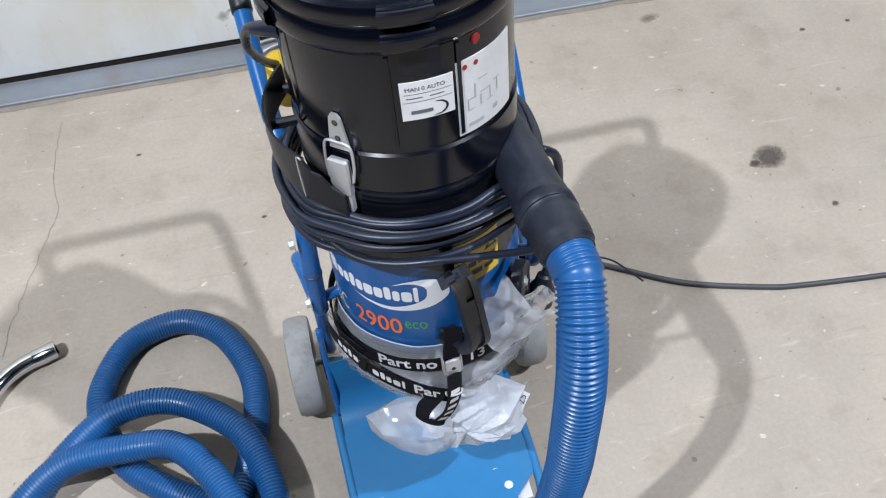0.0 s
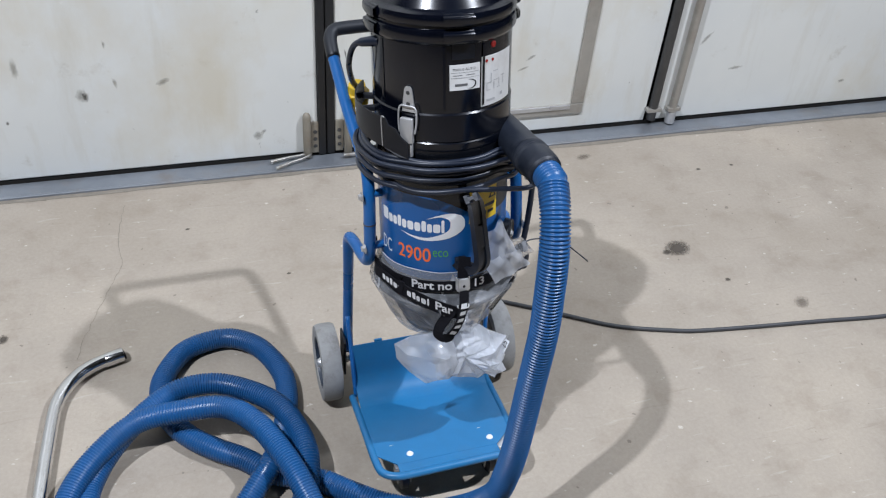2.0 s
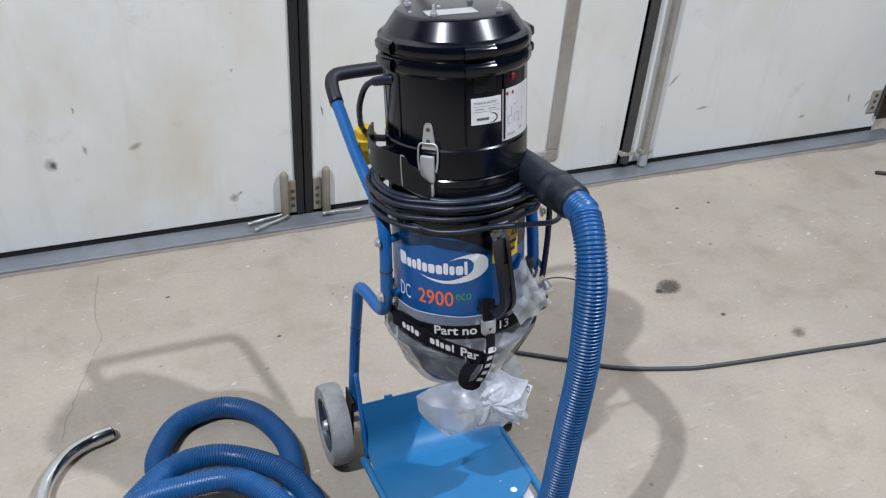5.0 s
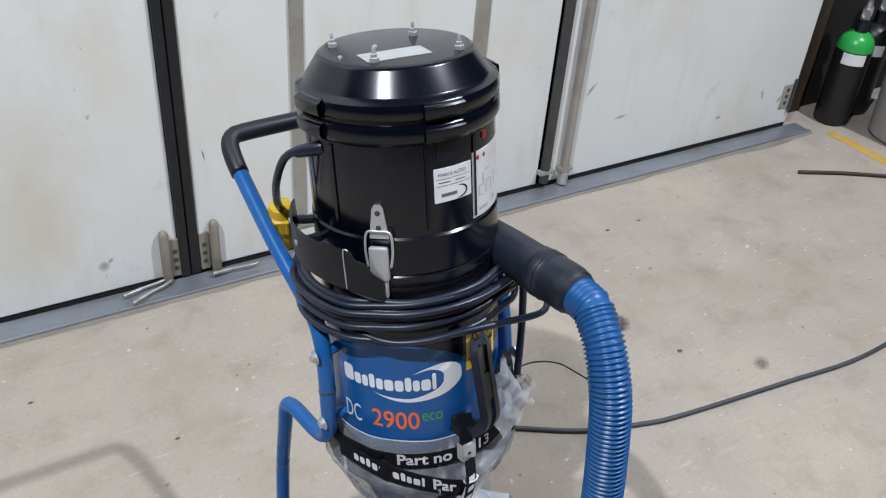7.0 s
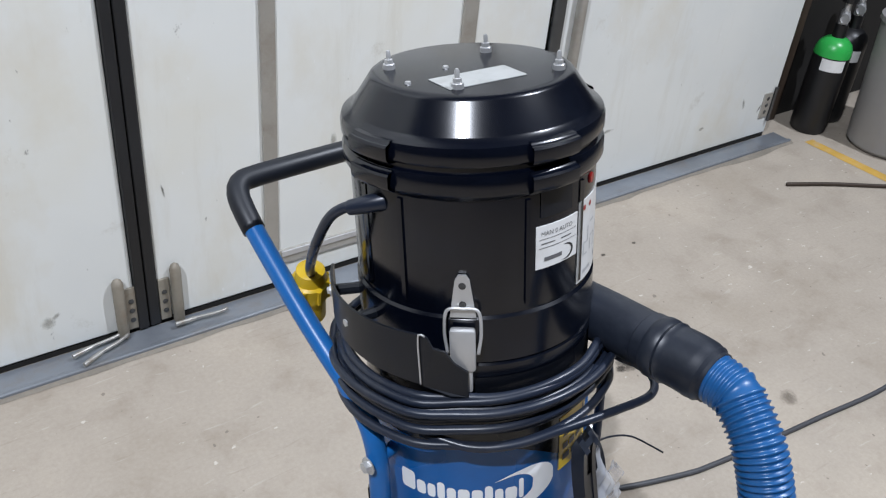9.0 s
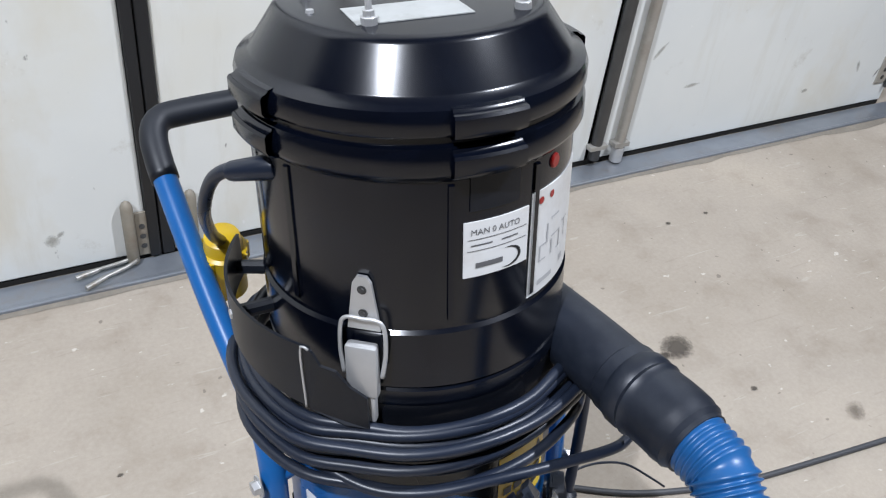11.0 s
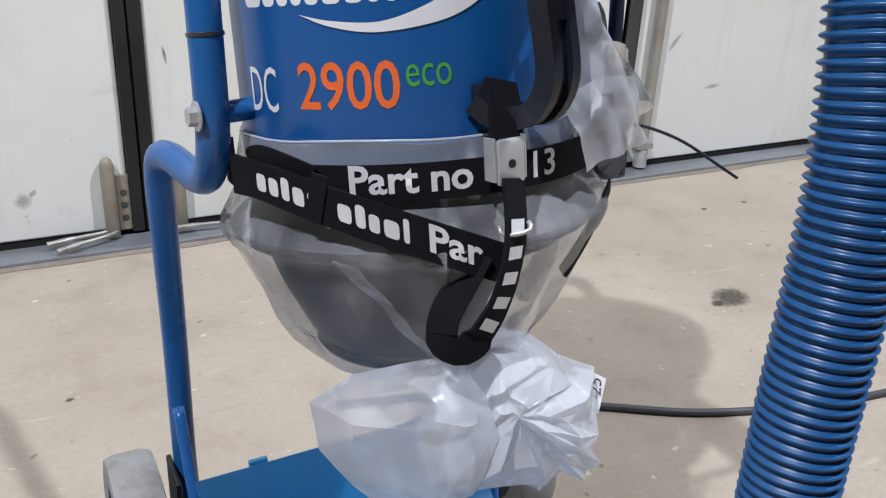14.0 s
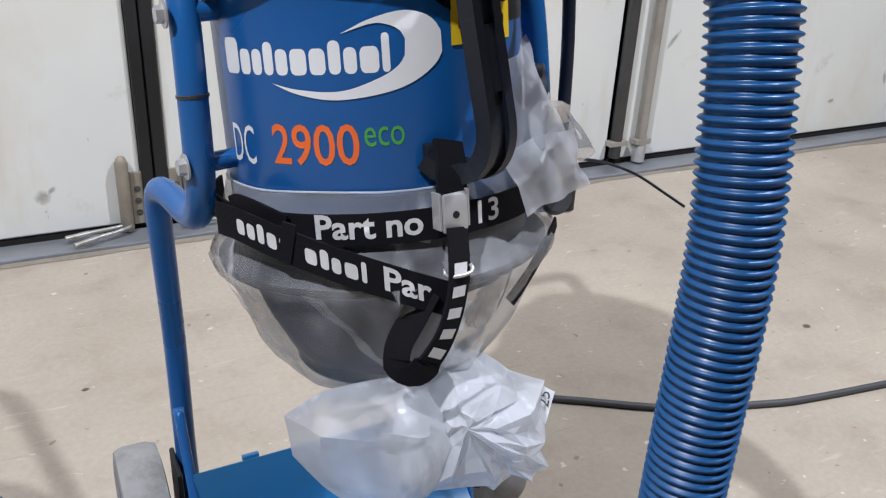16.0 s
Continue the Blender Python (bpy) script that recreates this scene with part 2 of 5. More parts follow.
BLACK = plain("glossy_black_plastic", (0.0018, 0.0030, 0.0075), 0.19, 0.0, 0.3, 30, 0.02, (0.012, 0.018, 0.030), 0.28, 11, 0.06)
SATIN = plain("satin_black_plastic", (0.004, 0.006, 0.011), 0.40, 0.0, 0.3, 30, 0.06, (0.035, 0.034, 0.034), 0.4, 9)
PRINT_BLACK = plain("black_printed_drum", (0.005, 0.006, 0.009), 0.3, 0.0, 0.2, 25)
MATT_RUBBER = plain("dusty_black_rubber", (0.008, 0.012, 0.022), 0.46, 0.0, 0.25, 25, 0.15, (0.060, 0.068, 0.085), 0.5, 8)
CABLE = plain("black_cable_sheath", (0.014, 0.020, 0.036), 0.36, 0.0, 0.2, 30, 0.1, (0.05, 0.05, 0.05), 0.4, 12)
GREY_CABLE = plain("dusty_grey_cable", (0.06, 0.062, 0.068), 0.55, 0.0, 0.2, 30, 0.1)
TYRE = plain("grey_rubber_tyre", (0.40, 0.40, 0.395), 0.75, 0.0, 0.22, 55, 0.5, (0.15, 0.13, 0.11), 0.75, 22)
RIM = plain("dark_plastic_rim", (0.03, 0.045, 0.07), 0.45, 0.0, 0.2, 30)
HOPPER = plain("smoky_grey_hopper", (0.015, 0.024, 0.052), 0.45, 0.0, 0.2, 12)
YELLOW = plain("yellow_plastic", (0.72, 0.47, 0.015), 0.4, 0.0, 0.1, 30, 0.0, (0.25, 0.17, 0.03), 0.4, 20)
YELLOW_LABEL = plain("yellow_label", (0.85, 0.58, 0.02), 0.35, 0.0, 0.06, 30)
YELLOW_LINE = plain("worn_yellow_floor_paint", (0.55, 0.33, 0.06), 0.7, 0.0, 0.2, 20, 0.0, (0.38, 0.33, 0.27), 0.9, 10)
PAPER = plain("white_label", (0.74, 0.74, 0.73), 0.4, 0.0, 0.05, 30, 0.0, (0.45, 0.38, 0.3), 0.35, 25)
GREY_LABEL = plain("faded_grey_label", (0.42, 0.43, 0.42), 0.45, 0.0, 0.15, 40, 0.0, (0.2, 0.2, 0.18), 0.7, 30)
WHITE = plain("white_print", (0.82, 0.83, 0.84), 0.4, 0.0, 0.04, 60)
ORANGE = plain("orange_print", (0.90, 0.165, 0.035), 0.4, 0.0, 0.05, 60)
GREEN = plain("green_print", (0.075, 0.40, 0.065), 0.4, 0.0, 0.05, 60)
GREY_INK = plain("grey_line_print", (0.50, 0.50, 0.51), 0.5)
FADED_INK = plain("faded_black_print", (0.13, 0.13, 0.135), 0.5)
SCUFF = blot("grey_brown_scuff", (0.34, 0.32, 0.27), 0.45)
DARK_SCUFF = blot("dark_scuff", (0.10, 0.09, 0.075), 0.65)
INK = plain("black_print", (0.015, 0.015, 0.017), 0.5)
RED = plain("red_plastic", (0.35, 0.012, 0.010), 0.35)
THREAD = plain("white_woven_thread", (0.74, 0.74, 0.75), 0.8, 0.0, 0.15, 200)
WEB = webbing()
# Whitened cover stands in for bright reflections that the dark hall doesn't give.
FILM = film("clear_polythene_film", 0.09, 0.29, 9, 0.22, 0.30, 0.05)
BAG = film("crumpled_milky_polythene", 0.66, 0.96, 14, 0.14, 0.3)
THIN_BAG = film("thin_polythene", 0.34, 0.66, 11, 0.12, 0.35)
BOTTLE = plain("black_painted_steel", (0.010, 0.010, 0.011), 0.45, 0.0, 0.3, 14)
BOTTLE_GREEN = plain("green_painted_steel", (0.03, 0.38, 0.07), 0.35, 0.0, 0.1, 14)
GREY_BIN = plain("grey_plastic_bin", (0.27, 0.26, 0.25), 0.5, 0.0, 0.1, 10)
BOARD = plain("brown_stained_board", (0.05, 0.033, 0.022), 0.65, 0.0, 0.3, 12)
OIL = blot("dark_oil_stain", (0.085, 0.07, 0.055), 0.9)
FAINT = blot("faint_damp_stain", (0.16, 0.13, 0.10), 0.5)
GRIME = plain("threshold_grime", (0.24, 0.21, 0.17), 0.7, 0.0, 0.25, 60)


# ---------------------------------------------------------------- mesh tools
def part(name, bm, material, parent=None, label="", smooth=False, category="", group="", kind=""):
    me = bpy.data.meshes.new(name)
    bmesh.ops.recalc_face_normals(bm, faces=bm.faces[:])
    bm.to_mesh(me)
    bm.free()
    me.materials.append(material)
    if smooth:
        me.polygons.foreach_set("use_smooth", [True] * len(me.polygons))
        if smooth == "edges":
            me.set_sharp_from_angle(angle=radians(38))
    ob = new(name, me)
    if parent:
        ob.parent = parent
    return tagged(ob, label, category, group, kind)


def thing(name, label, category, m=None, group=""):
    ob = new(name)
    ob.empty_display_size = 0.05
    if m:
        ob.matrix_world = m
    return tagged(ob, label, category, group)


def box(x0, x1, y0, y1, z0, z1, bevel=0.0, m=None, bm=None):
    own = bmesh.new()
    bmesh.ops.create_cube(own, size=1, matrix=Matrix.Translation(((x0 + x1) / 2, (y0 + y1) / 2, (z0 + z1) / 2)) @ Matrix.Diagonal((x1 - x0, y1 - y0, z1 - z0, 1)))
    if bevel:
        bmesh.ops.bevel(own, geom=own.edges[:], offset=bevel, segments=2, affect="EDGES", profile=0.5)
    if m:
        bmesh.ops.transform(own, matrix=m, verts=own.verts[:])
    if bm is None:
        return own
    add(bm, own)
    return bm


def add(bm, other):
    """Adds another bmesh to bm and frees it."""
    made = [bm.verts.new(v.co) for v in other.verts]
    other.verts.index_update()
    for f in other.faces:
        bm.faces.new([made[v.index] for v in f.verts])
    other.free()
    return bm


def lathe(profile, seg=64, a0=0.0, a1=360.0, bm=None, m=None):
    """Turns a profile of (radius, height) round the z axis."""
    bm = bm or bmesh.new()
    full = abs(a1 - a0) >= 360
    n = seg if full else seg + 1
    rings = []
    for k in range(n):
        a = radians(a0 + (a1 - a0) * k / seg)
        ring = []
        for r, z in profile:
            v = Vector((r * math.cos(a), r * math.sin(a), z))
            ring.append(bm.verts.new(m @ v if m else v))
        rings.append(ring)
    for k in range(seg):
        p, q = rings[k], rings[(k + 1) % n]
        for i in range(len(profile) - 1):
            bm.faces.new((p[i], q[i], q[i + 1], p[i + 1]))
    if full:
        bmesh.ops.remove_doubles(bm, verts=bm.verts[:], dist=1e-6)
    return bm


def smooth_line(points, n):
    """A curve through the points, evenly stepped in n steps."""
    p = [Vector(q) for q in points]
    p = [2 * p[0] - p[1]] + p + [2 * p[-1] - p[-2]]
    fine = []
    for i in range(len(p) - 3):
        a, b, c, d = p[i:i + 4]
        for k in range(24):
            f = k / 24
            fine.append(0.5 * (2 * b + (c - a) * f + (2 * a - 5 * b + 4 * c - d) * f * f + (3 * b - a - 3 * c + d) * f ** 3))
    fine.append(p[-2])
    run = [0.0]
    for a, b in zip(fine, fine[1:]):
        run.append(run[-1] + (b - a).length)
    out, j = [], 0
    for k in range(n + 1):
        s = run[-1] * k / n
        while j < len(run) - 2 and run[j + 1] < s:
            j += 1
        f = (s - run[j]) / max(1e-9, run[j + 1] - run[j])
        out.append(fine[j].lerp(fine[j + 1], min(1, max(0, f))))
    return out


def line_length(points):
    q = smooth_line(points, 200)
    return sum((b - a).length for a, b in zip(q, q[1:]))


def sweep(points, radius, seg=12, bm=None, caps=True):
    """A round tube along stepped points; radius is a number or a function of the step."""
    bm = bm or bmesh.new()
    pts = [Vector(p) for p in points]
    side = None
    rings = []
    for i, p in enumerate(pts):
        d = (pts[min(i + 1, len(pts) - 1)] - pts[max(i - 1, 0)]).normalized()
        if side is None:
            side = d.cross(Vector((0, 0, 1)))
            if side.length < 0.1:
                side = d.cross(Vector((0, 1, 0)))
        side = (side - d * side.dot(d)).normalized()
        up = d.cross(side)
        r = radius(i) if callable(radius) else radius
        rings.append([bm.verts.new(p + (side * math.cos(a) + up * math.sin(a)) * r) for a in (2 * math.pi * k / seg for k in range(seg))])
    for p, q in zip(rings, rings[1:]):
        for k in range(seg):
            bm.faces.new((p[k], p[(k + 1) % seg], q[(k + 1) % seg], q[k]))
    if caps:
        bm.faces.new(rings[0][::-1])
        bm.faces.new(rings[-1])
    return bm


def tube(points, radius, seg=12, step=0.01, bm=None):
    return sweep(smooth_line(points, max(4, int(line_length(points) / step))), radius, seg, bm)


def ribbon(points, outs, width, thick, bm=None, across=None):
    """A flat strap along points; outs: its outward direction at each point; across: fixed width direction."""
    bm = bm or bmesh.new()
    rings = []
    for i, (p, o) in enumerate(zip(points, outs)):
        d = (points[min(i + 1, len(points) - 1)] - points[max(i - 1, 0)]).normalized()
        o = across.cross(d).normalized() if across else (o - d * o.dot(d)).normalized()
        w = across or d.cross(o).normalized()
        rings.append([bm.verts.new(p + w * s * width / 2 + o * t * thick / 2) for s, t in ((-1, -1), (1, -1), (1, 1), (-1, 1))])
    for p, q in zip(rings, rings[1:]):
        for k in range(4):
            bm.faces.new((p[k], p[(k + 1) % 4], q[(k + 1) % 4], q[k]))
    bm.faces.new(rings[0][::-1])
    bm.faces.new(rings[-1])
    return bm


def on_drum(angle, h, r):
    a = radians(angle)
    return Vector((r * math.cos(a), r * math.sin(a), h))


def wrap(bm, r, angle, h, follow=None):
    """Bends a flat drawing (x along, y up, z out) round the drum, its origin at the angle and height; follow: height by angle."""
    for v in bm.verts:
        x, y, z = v.co
        a = angle + math.degrees(x / r)
        v.co = on_drum(a, (follow(a) if follow else h) + y, r + z)
    return bm


def sheet(a0, a1, h0, h1, r, thick=0.0006, steps=12):
    """A label on the drum."""
    return lathe([(r, h0), (r + thick, h0), (r + thick, h1), (r, h1), (r, h0)], steps, a0, a1)


def letters(text, height, depth=0.0003, width=None, bold=0.0):
    """Flat letters with their baseline's start at the origin; height is that of a capital."""
    cu = bpy.data.curves.new("letters", "FONT")
    cu.body, cu.size, cu.resolution_u, cu.offset = text, height / 0.69, 3, bold
    ob = new("letters", cu)
    bpy.context.view_layer.update()
    me = bpy.data.meshes.new_from_object(ob.evaluated_get(bpy.context.evaluated_depsgraph_get()))
    bm = bmesh.new()
    bm.from_mesh(me)
    bpy.data.objects.remove(ob)
    bpy.data.meshes.remove(me)
    xs = [v.co.x for v in bm.verts]
    k = width / (max(xs) - min(xs)) if width else 1.0
    x0 = min(xs)
    for v in bm.verts:
        v.co = ((v.co.x - x0) * k, v.co.y, depth)
    return bm


def flat_bars(bars, depth=0.0003):
    """Plain bars: rows of x0, x1, y0, y1."""
    bm = bmesh.new()
    for x0, x1, y0, y1 in bars:
        n = max(1, int(abs(x1 - x0) / 0.006))
        top = [bm.verts.new((x0 + (x1 - x0) * k / n, y1, depth)) for k in range(n + 1)]
        bot = [bm.verts.new((x0 + (x1 - x0) * k / n, y0, depth)) for k in range(n + 1)]
        for k in range(n):
            bm.faces.new((bot[k], bot[k + 1], top[k + 1], top[k]))
    return bm


def soft_block(x0, x1, y0, y1, r=0.003, depth=0.0003):
    """A plain block with rounded corners, cut into upright slices so that it can be bent."""
    r = min(r, (x1 - x0) / 2, (y1 - y0) / 2)
    bm = bmesh.new()
    last = None
    for k in range(15):
        x = x0 + (x1 - x0) * k / 14
        d = min(x - x0, x1 - x, r)
        inset = r - math.sqrt(max(0, r * r - (r - d) ** 2))
        row = (bm.verts.new((x, y0 + inset, depth)), bm.verts.new((x, y1 - inset, depth)))
        if last:
            bm.faces.new((last[0], row[0], row[1], last[1]))
        last = row
    return bm


def bolt_head(place, direction, r=0.007, h=0.005, bm=None):
    m = Matrix.Translation(place) @ Vector(direction).to_track_quat("Z", "Y").to_matrix().to_4x4()
    bm2 = bmesh.new()
    bmesh.ops.create_cone(bm2, cap_ends=True, segments=6, radius1=r, radius2=r * 0.92, depth=h, matrix=m @ Matrix.Translation((0, 0, h / 2)))
    bmesh.ops.create_cone(bm2, cap_ends=True, segments=16, radius1=r * 1.5, radius2=r * 1.5, depth=0.0015, matrix=m)
    return add(bm, bm2) if bm else bm2


# ---------------------------------------------------------------- the hall
WALL = 1.285
part("floor", box(-6, 7, -7, 2.2, -0.2, 0), CONCRETE, label="worn beige concrete floor with stains and chips", kind="structure")
# Ceiling, west, east and south walls are unseen, added only to shape bounce light.
part("ceiling", box(-6, 7, -7, 2.2, 6.2, 6.4), HALL_WALL, label="unseen grey slab added overhead to close the hall and set its bounce light", kind="structure")
part("unseen_wall_west", box(-6.2, -6, -7, 2.2, -0.2, 6.4), HALL_WALL, label="unseen grey side wall added to close the hall and set its bounce light", kind="structure")
part("unseen_wall_east", box(7, 7.2, -7, 2.2, -0.2, 6.4), HALL_WALL, label="unseen grey side wall added to close the hall and set its bounce light", kind="structure")
part("unseen_wall_south", box(-6.2, 7.2, -7.2, -7, -0.2, 6.4), HALL_WALL, label="unseen grey wall added behind the viewer to set the bounce light", kind="structure")
part("wall_north", box(-6, 2.66, WALL + 0.09, WALL + 0.3, 0, 6.2), HALL_WALL, label="wall behind the folding doors", kind="structure")
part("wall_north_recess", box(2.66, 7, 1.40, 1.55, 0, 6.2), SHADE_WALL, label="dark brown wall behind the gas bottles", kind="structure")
# Solid strip under the doors; the darkness of the gap is its colour.
part("threshold_shade_strip", box(-6, 2.63, WALL + 0.004, WALL + 0.088, 0.0, 0.016), GAP_SHADE, label="near-black strip painted as the shade under the doors", kind="structure")


def door_leaf(x0, x1, label, top=3.6):
    leaf = thing("door_leaf", label, "door")
    part("panel", box(x0, x1, WALL, WALL + 0.05, 0.021, top, 0.004), DOOR, leaf)
    part("bottom_seal", box(x0 + 0.002, x1 - 0.002, WALL + 0.006, WALL + 0.03, 0.010, 0.021), RUBBER_SEAL, leaf, "black rubber bottom seal")
    return leaf


door_a = door_leaf(-3.2, -0.066, "cream-white folding door leaf with scuffs and brown smudges")
door_b = door_leaf(-0.004, 1.270, "cream-white folding door leaf with a metal-framed inset panel")
door_c = door_leaf(1.318, 2.63, "cream-white folding door leaf, dented and stained near its foot")
for leaf in (door_a, door_b, door_c):
    leaf["group"] = "folding door leaves"

# rubber seal between the first two leaves: two lips with a groove
seal = thing("door_seal", "black rubber seal between two folding door leaves", "seal")
part("lip", box(-0.065, -0.038, WALL - 0.012, WALL + 0.03, 0.012, 3.6, 0.004), RUBBER_SEAL, seal)
part("lip", box(-0.034, -0.005, WALL - 0.010, WALL + 0.03, 0.012, 3.6, 0.004), RUBBER_SEAL, seal)
# The groove is filled with a near-black bar coloured as its shade.
part("groove", box(-0.038, -0.034, WALL, WALL + 0.03, 0.012, 3.6), GAP_SHADE, seal)

# metal frame round the inset panel of the second leaf
for nm, b in (("frame_strip", (0.307, 0.349, 0.134, 3.2)), ("frame_strip", (0.928, 0.980, 0.134, 3.2)), ("frame_rail", (0.307, 0.980, 0.086, 0.132))):
    strip = part(nm, box(b[0], b[1], WALL - 0.008, WALL + 0.001, b[2], b[3], 0.003), TRIM, door_b, "worn aluminium strip")
part("frame_ridge", box(0.354, 0.923, WALL - 0.013, WALL - 0.0075, 0.112, 0.130, 0.002), STEEL, door_b, "bright aluminium ridge")

# threshold: flat bar with a raised lip
lip = bmesh.new()
box(-3.4, 2.70, WALL - 0.09, WALL - 0.003, 0.0, 0.006, 0.002, None, lip)
box(-3.4, 2.70, WALL - 0.095, WALL - 0.080, 0.0, 0.012, 0.004, None, lip)
part("threshold", lip, SILL, label="galvanised steel threshold along the doors", kind="structure")
# concrete washed up along the threshold
wash = bmesh.new()
row = []
for k in range(141):
    x = -3.4 + 6.1 * k / 140
    w = 0.012 + 0.03 * max(0, noise.noise(Vector((x * 2.3, 4.1, 0)))) + 0.008 * noise.noise(Vector((x * 11, 1.1, 0)))
    row.append((wash.verts.new((x, WALL - 0.094, 0.005)), wash.verts.new((x, WALL - 0.096 - max(0.004, w), 0.0012))))
for p, q in zip(row, row[1:]):
    wash.faces.new((p[0], q[0], q[1], p[1]))
part("threshold_dirt", wash, GRIME, label="dark dirt along the threshold", kind="structure")


def lock_rod(x, radius, y, material, label, top=3.4, foot=True):
    rod = thing("door_rod", label, "rod", group="door rods")
    part("rod", sweep([(x, y, 0.03 + k * (top - 0.03) / 10) for k in range(11)], radius, 14), material, rod, smooth="edges")
    if foot:
        part("ferrule", sweep([(x, y, z) for z in (0.012, 0.014, 0.06, 0.062)], radius * 1.2, 14), STEEL, rod, "bright metal foot", smooth="edges")
    part("guide", box(x - radius * 1.7, x + radius * 1.7, y - radius, WALL + 0.001, 0.068, 0.084, 0.002), TRIM, rod)
    return rod


lock_rod(1.296, 0.019, WALL - 0.008, DULL_IRON, "dark iron locking rod on the door edge", foot=False)
lock_rod(1.381, 0.017, WALL - 0.016, TRIM, "grey galvanised locking rod on the door edge")


def foot_bolt(x, side):
    """A sprung foot bolt with its punched plate, and the handle that lies at its foot."""
    b = thing("foot_bolt", "rusty grey steel foot bolt with punched plate on the door", "door bolt", group="door foot bolts")
    part("sleeve", sweep([(x, WALL - 0.014, z) for z in (0.01, 0.012, 0.178, 0.190, 0.196)], lambda i: (0.014, 0.015, 0.015, 0.011, 0.004)[i], 14), RUSTY, b, smooth="edges")
    px = x + side * 0.031
    bm = box(px - 0.015, px + 0.015, WALL - 0.006, WALL + 0.001, 0.018, 0.150, 0.002)
    part("plate", bm, RUSTY, b)
    for z in (0.048, 0.078, 0.108):
        part("screw", bolt_head((px, WALL - 0.006, z), (0, -1, 0), 0.005, 0.003), DULL_IRON, b)
    return b


foot_bolt(-0.108, 1)
foot_bolt(0.043, -1)


def bolt_handle(x, y, turn):
    h = thing("bolt_handle", "bent zinc-plated handle rod lying on the threshold", "handle", pose(x, y, 0.0105, 0, 0, turn), "bolt handles")
    part("rod", tube([(-0.075, 0, 0.012), (-0.03, 0.004, 0.012), (0.03, 0, 0.013), (0.062, 0.004, 0.014)], 0.0048, 10, 0.008), RUSTY_STEEL, h, smooth=True)
    part("grip", sweep([(-0.085, 0, 0.012), (-0.084, 0, 0.012), (-0.03, 0.003, 0.012), (-0.029, 0.003, 0.012)], 0.0066, 10), RUSTY_STEEL, h, smooth="edges")
    return h


bolt_handle(-0.155, WALL - 0.055, 24)
bolt_handle(-0.165, WALL - 0.028, 12)
bolt_handle(0.105, WALL - 0.050, -3)

# hinge plate at the end of the last leaf
hinge = part("hinge", box(2.55, 2.605, WALL - 0.006, WALL + 0.002, 0.10, 0.21, 0.003), TRIM, door_c, "worn grey steel hinge plate")
part("knuckle", sweep([(2.614, WALL - 0.008, 0.08), (2.614, WALL - 0.008, 0.23)], 0.007, 12), DULL_IRON, hinge, smooth="edges")
for z in (0.125, 0.155, 0.185):
    part("screw", bolt_head((2.577, WALL - 0.006, z), (0, -1, 0), 0.006, 0.003), DULL_IRON, hinge)


# ---------------------------------------------------------------- marks on the floor
def stain(name, x, y, rx, ry, turn, material, label, seed, z=0.0012, rough=0.35):
    bm = bmesh.new()
    mid = bm.verts.new((0, 0, 0))
    ring = []
    for k in range(40):
        a = 2 * math.pi * k / 40
        f = 1 + rough * noise.noise(Vector((math.cos(a) * 1.6 + seed, math.sin(a) * 1.6, seed))) + rough * 0.5 * noise.noise(Vector((math.cos(a) * 5, math.sin(a) * 5 + seed, 0)))
        ring.append(bm.verts.new((1.25 * rx * f * math.cos(a), 1.25 * ry * f * math.sin(a), 0)))
    for k in range(40):
        bm.faces.new((mid, ring[k], ring[(k + 1) % 40]))
    ob = part(name, bm, material, label=label, kind="structure")
    ob.matrix_world = pose(x, y, z, 0, 0, turn)
    return ob


stain("oil_stain", 1.035, 0.527, 0.052, 0.036, 15, OIL, "dark oil stain on the concrete", 3.3)
stain("oil_spot", 0.985, 0.507, 0.016, 0.012, 0, OIL, "small dark oil spot on the concrete", 5.1)
stain("oil_spot", 1.125, 0.338, 0.011, 0.008, 0, OIL, "small dark oil spot on the concrete", 7.1)
stain("oil_spot", -1.085, 0.525, 0.013, 0.017, 0, OIL, "small dark oil spot on the concrete", 1.7)
stain("oil_spot", 1.344, 0.943, 0.010, 0.007, 0, OIL, "small dark oil spot on the concrete", 2.7)
stain("oil_spot", -0.266, 0.648, 0.007, 0.005, 0, OIL, "small dark oil spot on the concrete", 8.7)
stain("oil_spot", -0.56, 0.93, 0.008, 0.005, 0, OIL, "small dark oil spot on the concrete", 6.7)
stain("oil_spot", 1.491, 0.947, 0.008, 0.006, 0, OIL, "small dark oil spot on the concrete", 4.7)
stain("damp_stain", 1.31, 0.19, 0.03, 0.02, 30, FAINT, "faint brown stain on the concrete", 9.7)
stain("damp_stain", 0.93, 1.10, 0.035, 0.018, 10, FAINT, "faint brown stain on the concrete", 11.7)

crack = bmesh.new()
line = smooth_line([(-0.755, 1.10, 0.001), (-0.772, 0.98, 0.001), (-0.775, 0.88, 0.001), (-0.766, 0.79, 0.001), (-0.82, 0.63, 0.001), (-0.868, 0.485, 0.001), (-0.885, 0.40, 0.001)], 70)
row = []
for k, p in enumerate(line):
    o = Vector((noise.noise(p * 40) * 0.006, noise.noise(p * 37 + Vector((5, 0, 0))) * 0.004, 0))
    w = 0.0009 * (0.5 + abs(noise.noise(p * 25)))
    row.append((crack.verts.new(p + o - Vector((w, 0, 0))), crack.verts.new(p + o + Vector((w, 0, 0)))))
for p, q in zip(row, row[1:]):
    crack.faces.new((p[0], p[1], q[1], q[0]))
part("floor_crack", crack, GRIME, label="hairline crack in the concrete", kind="structure")

line = bmesh.new()
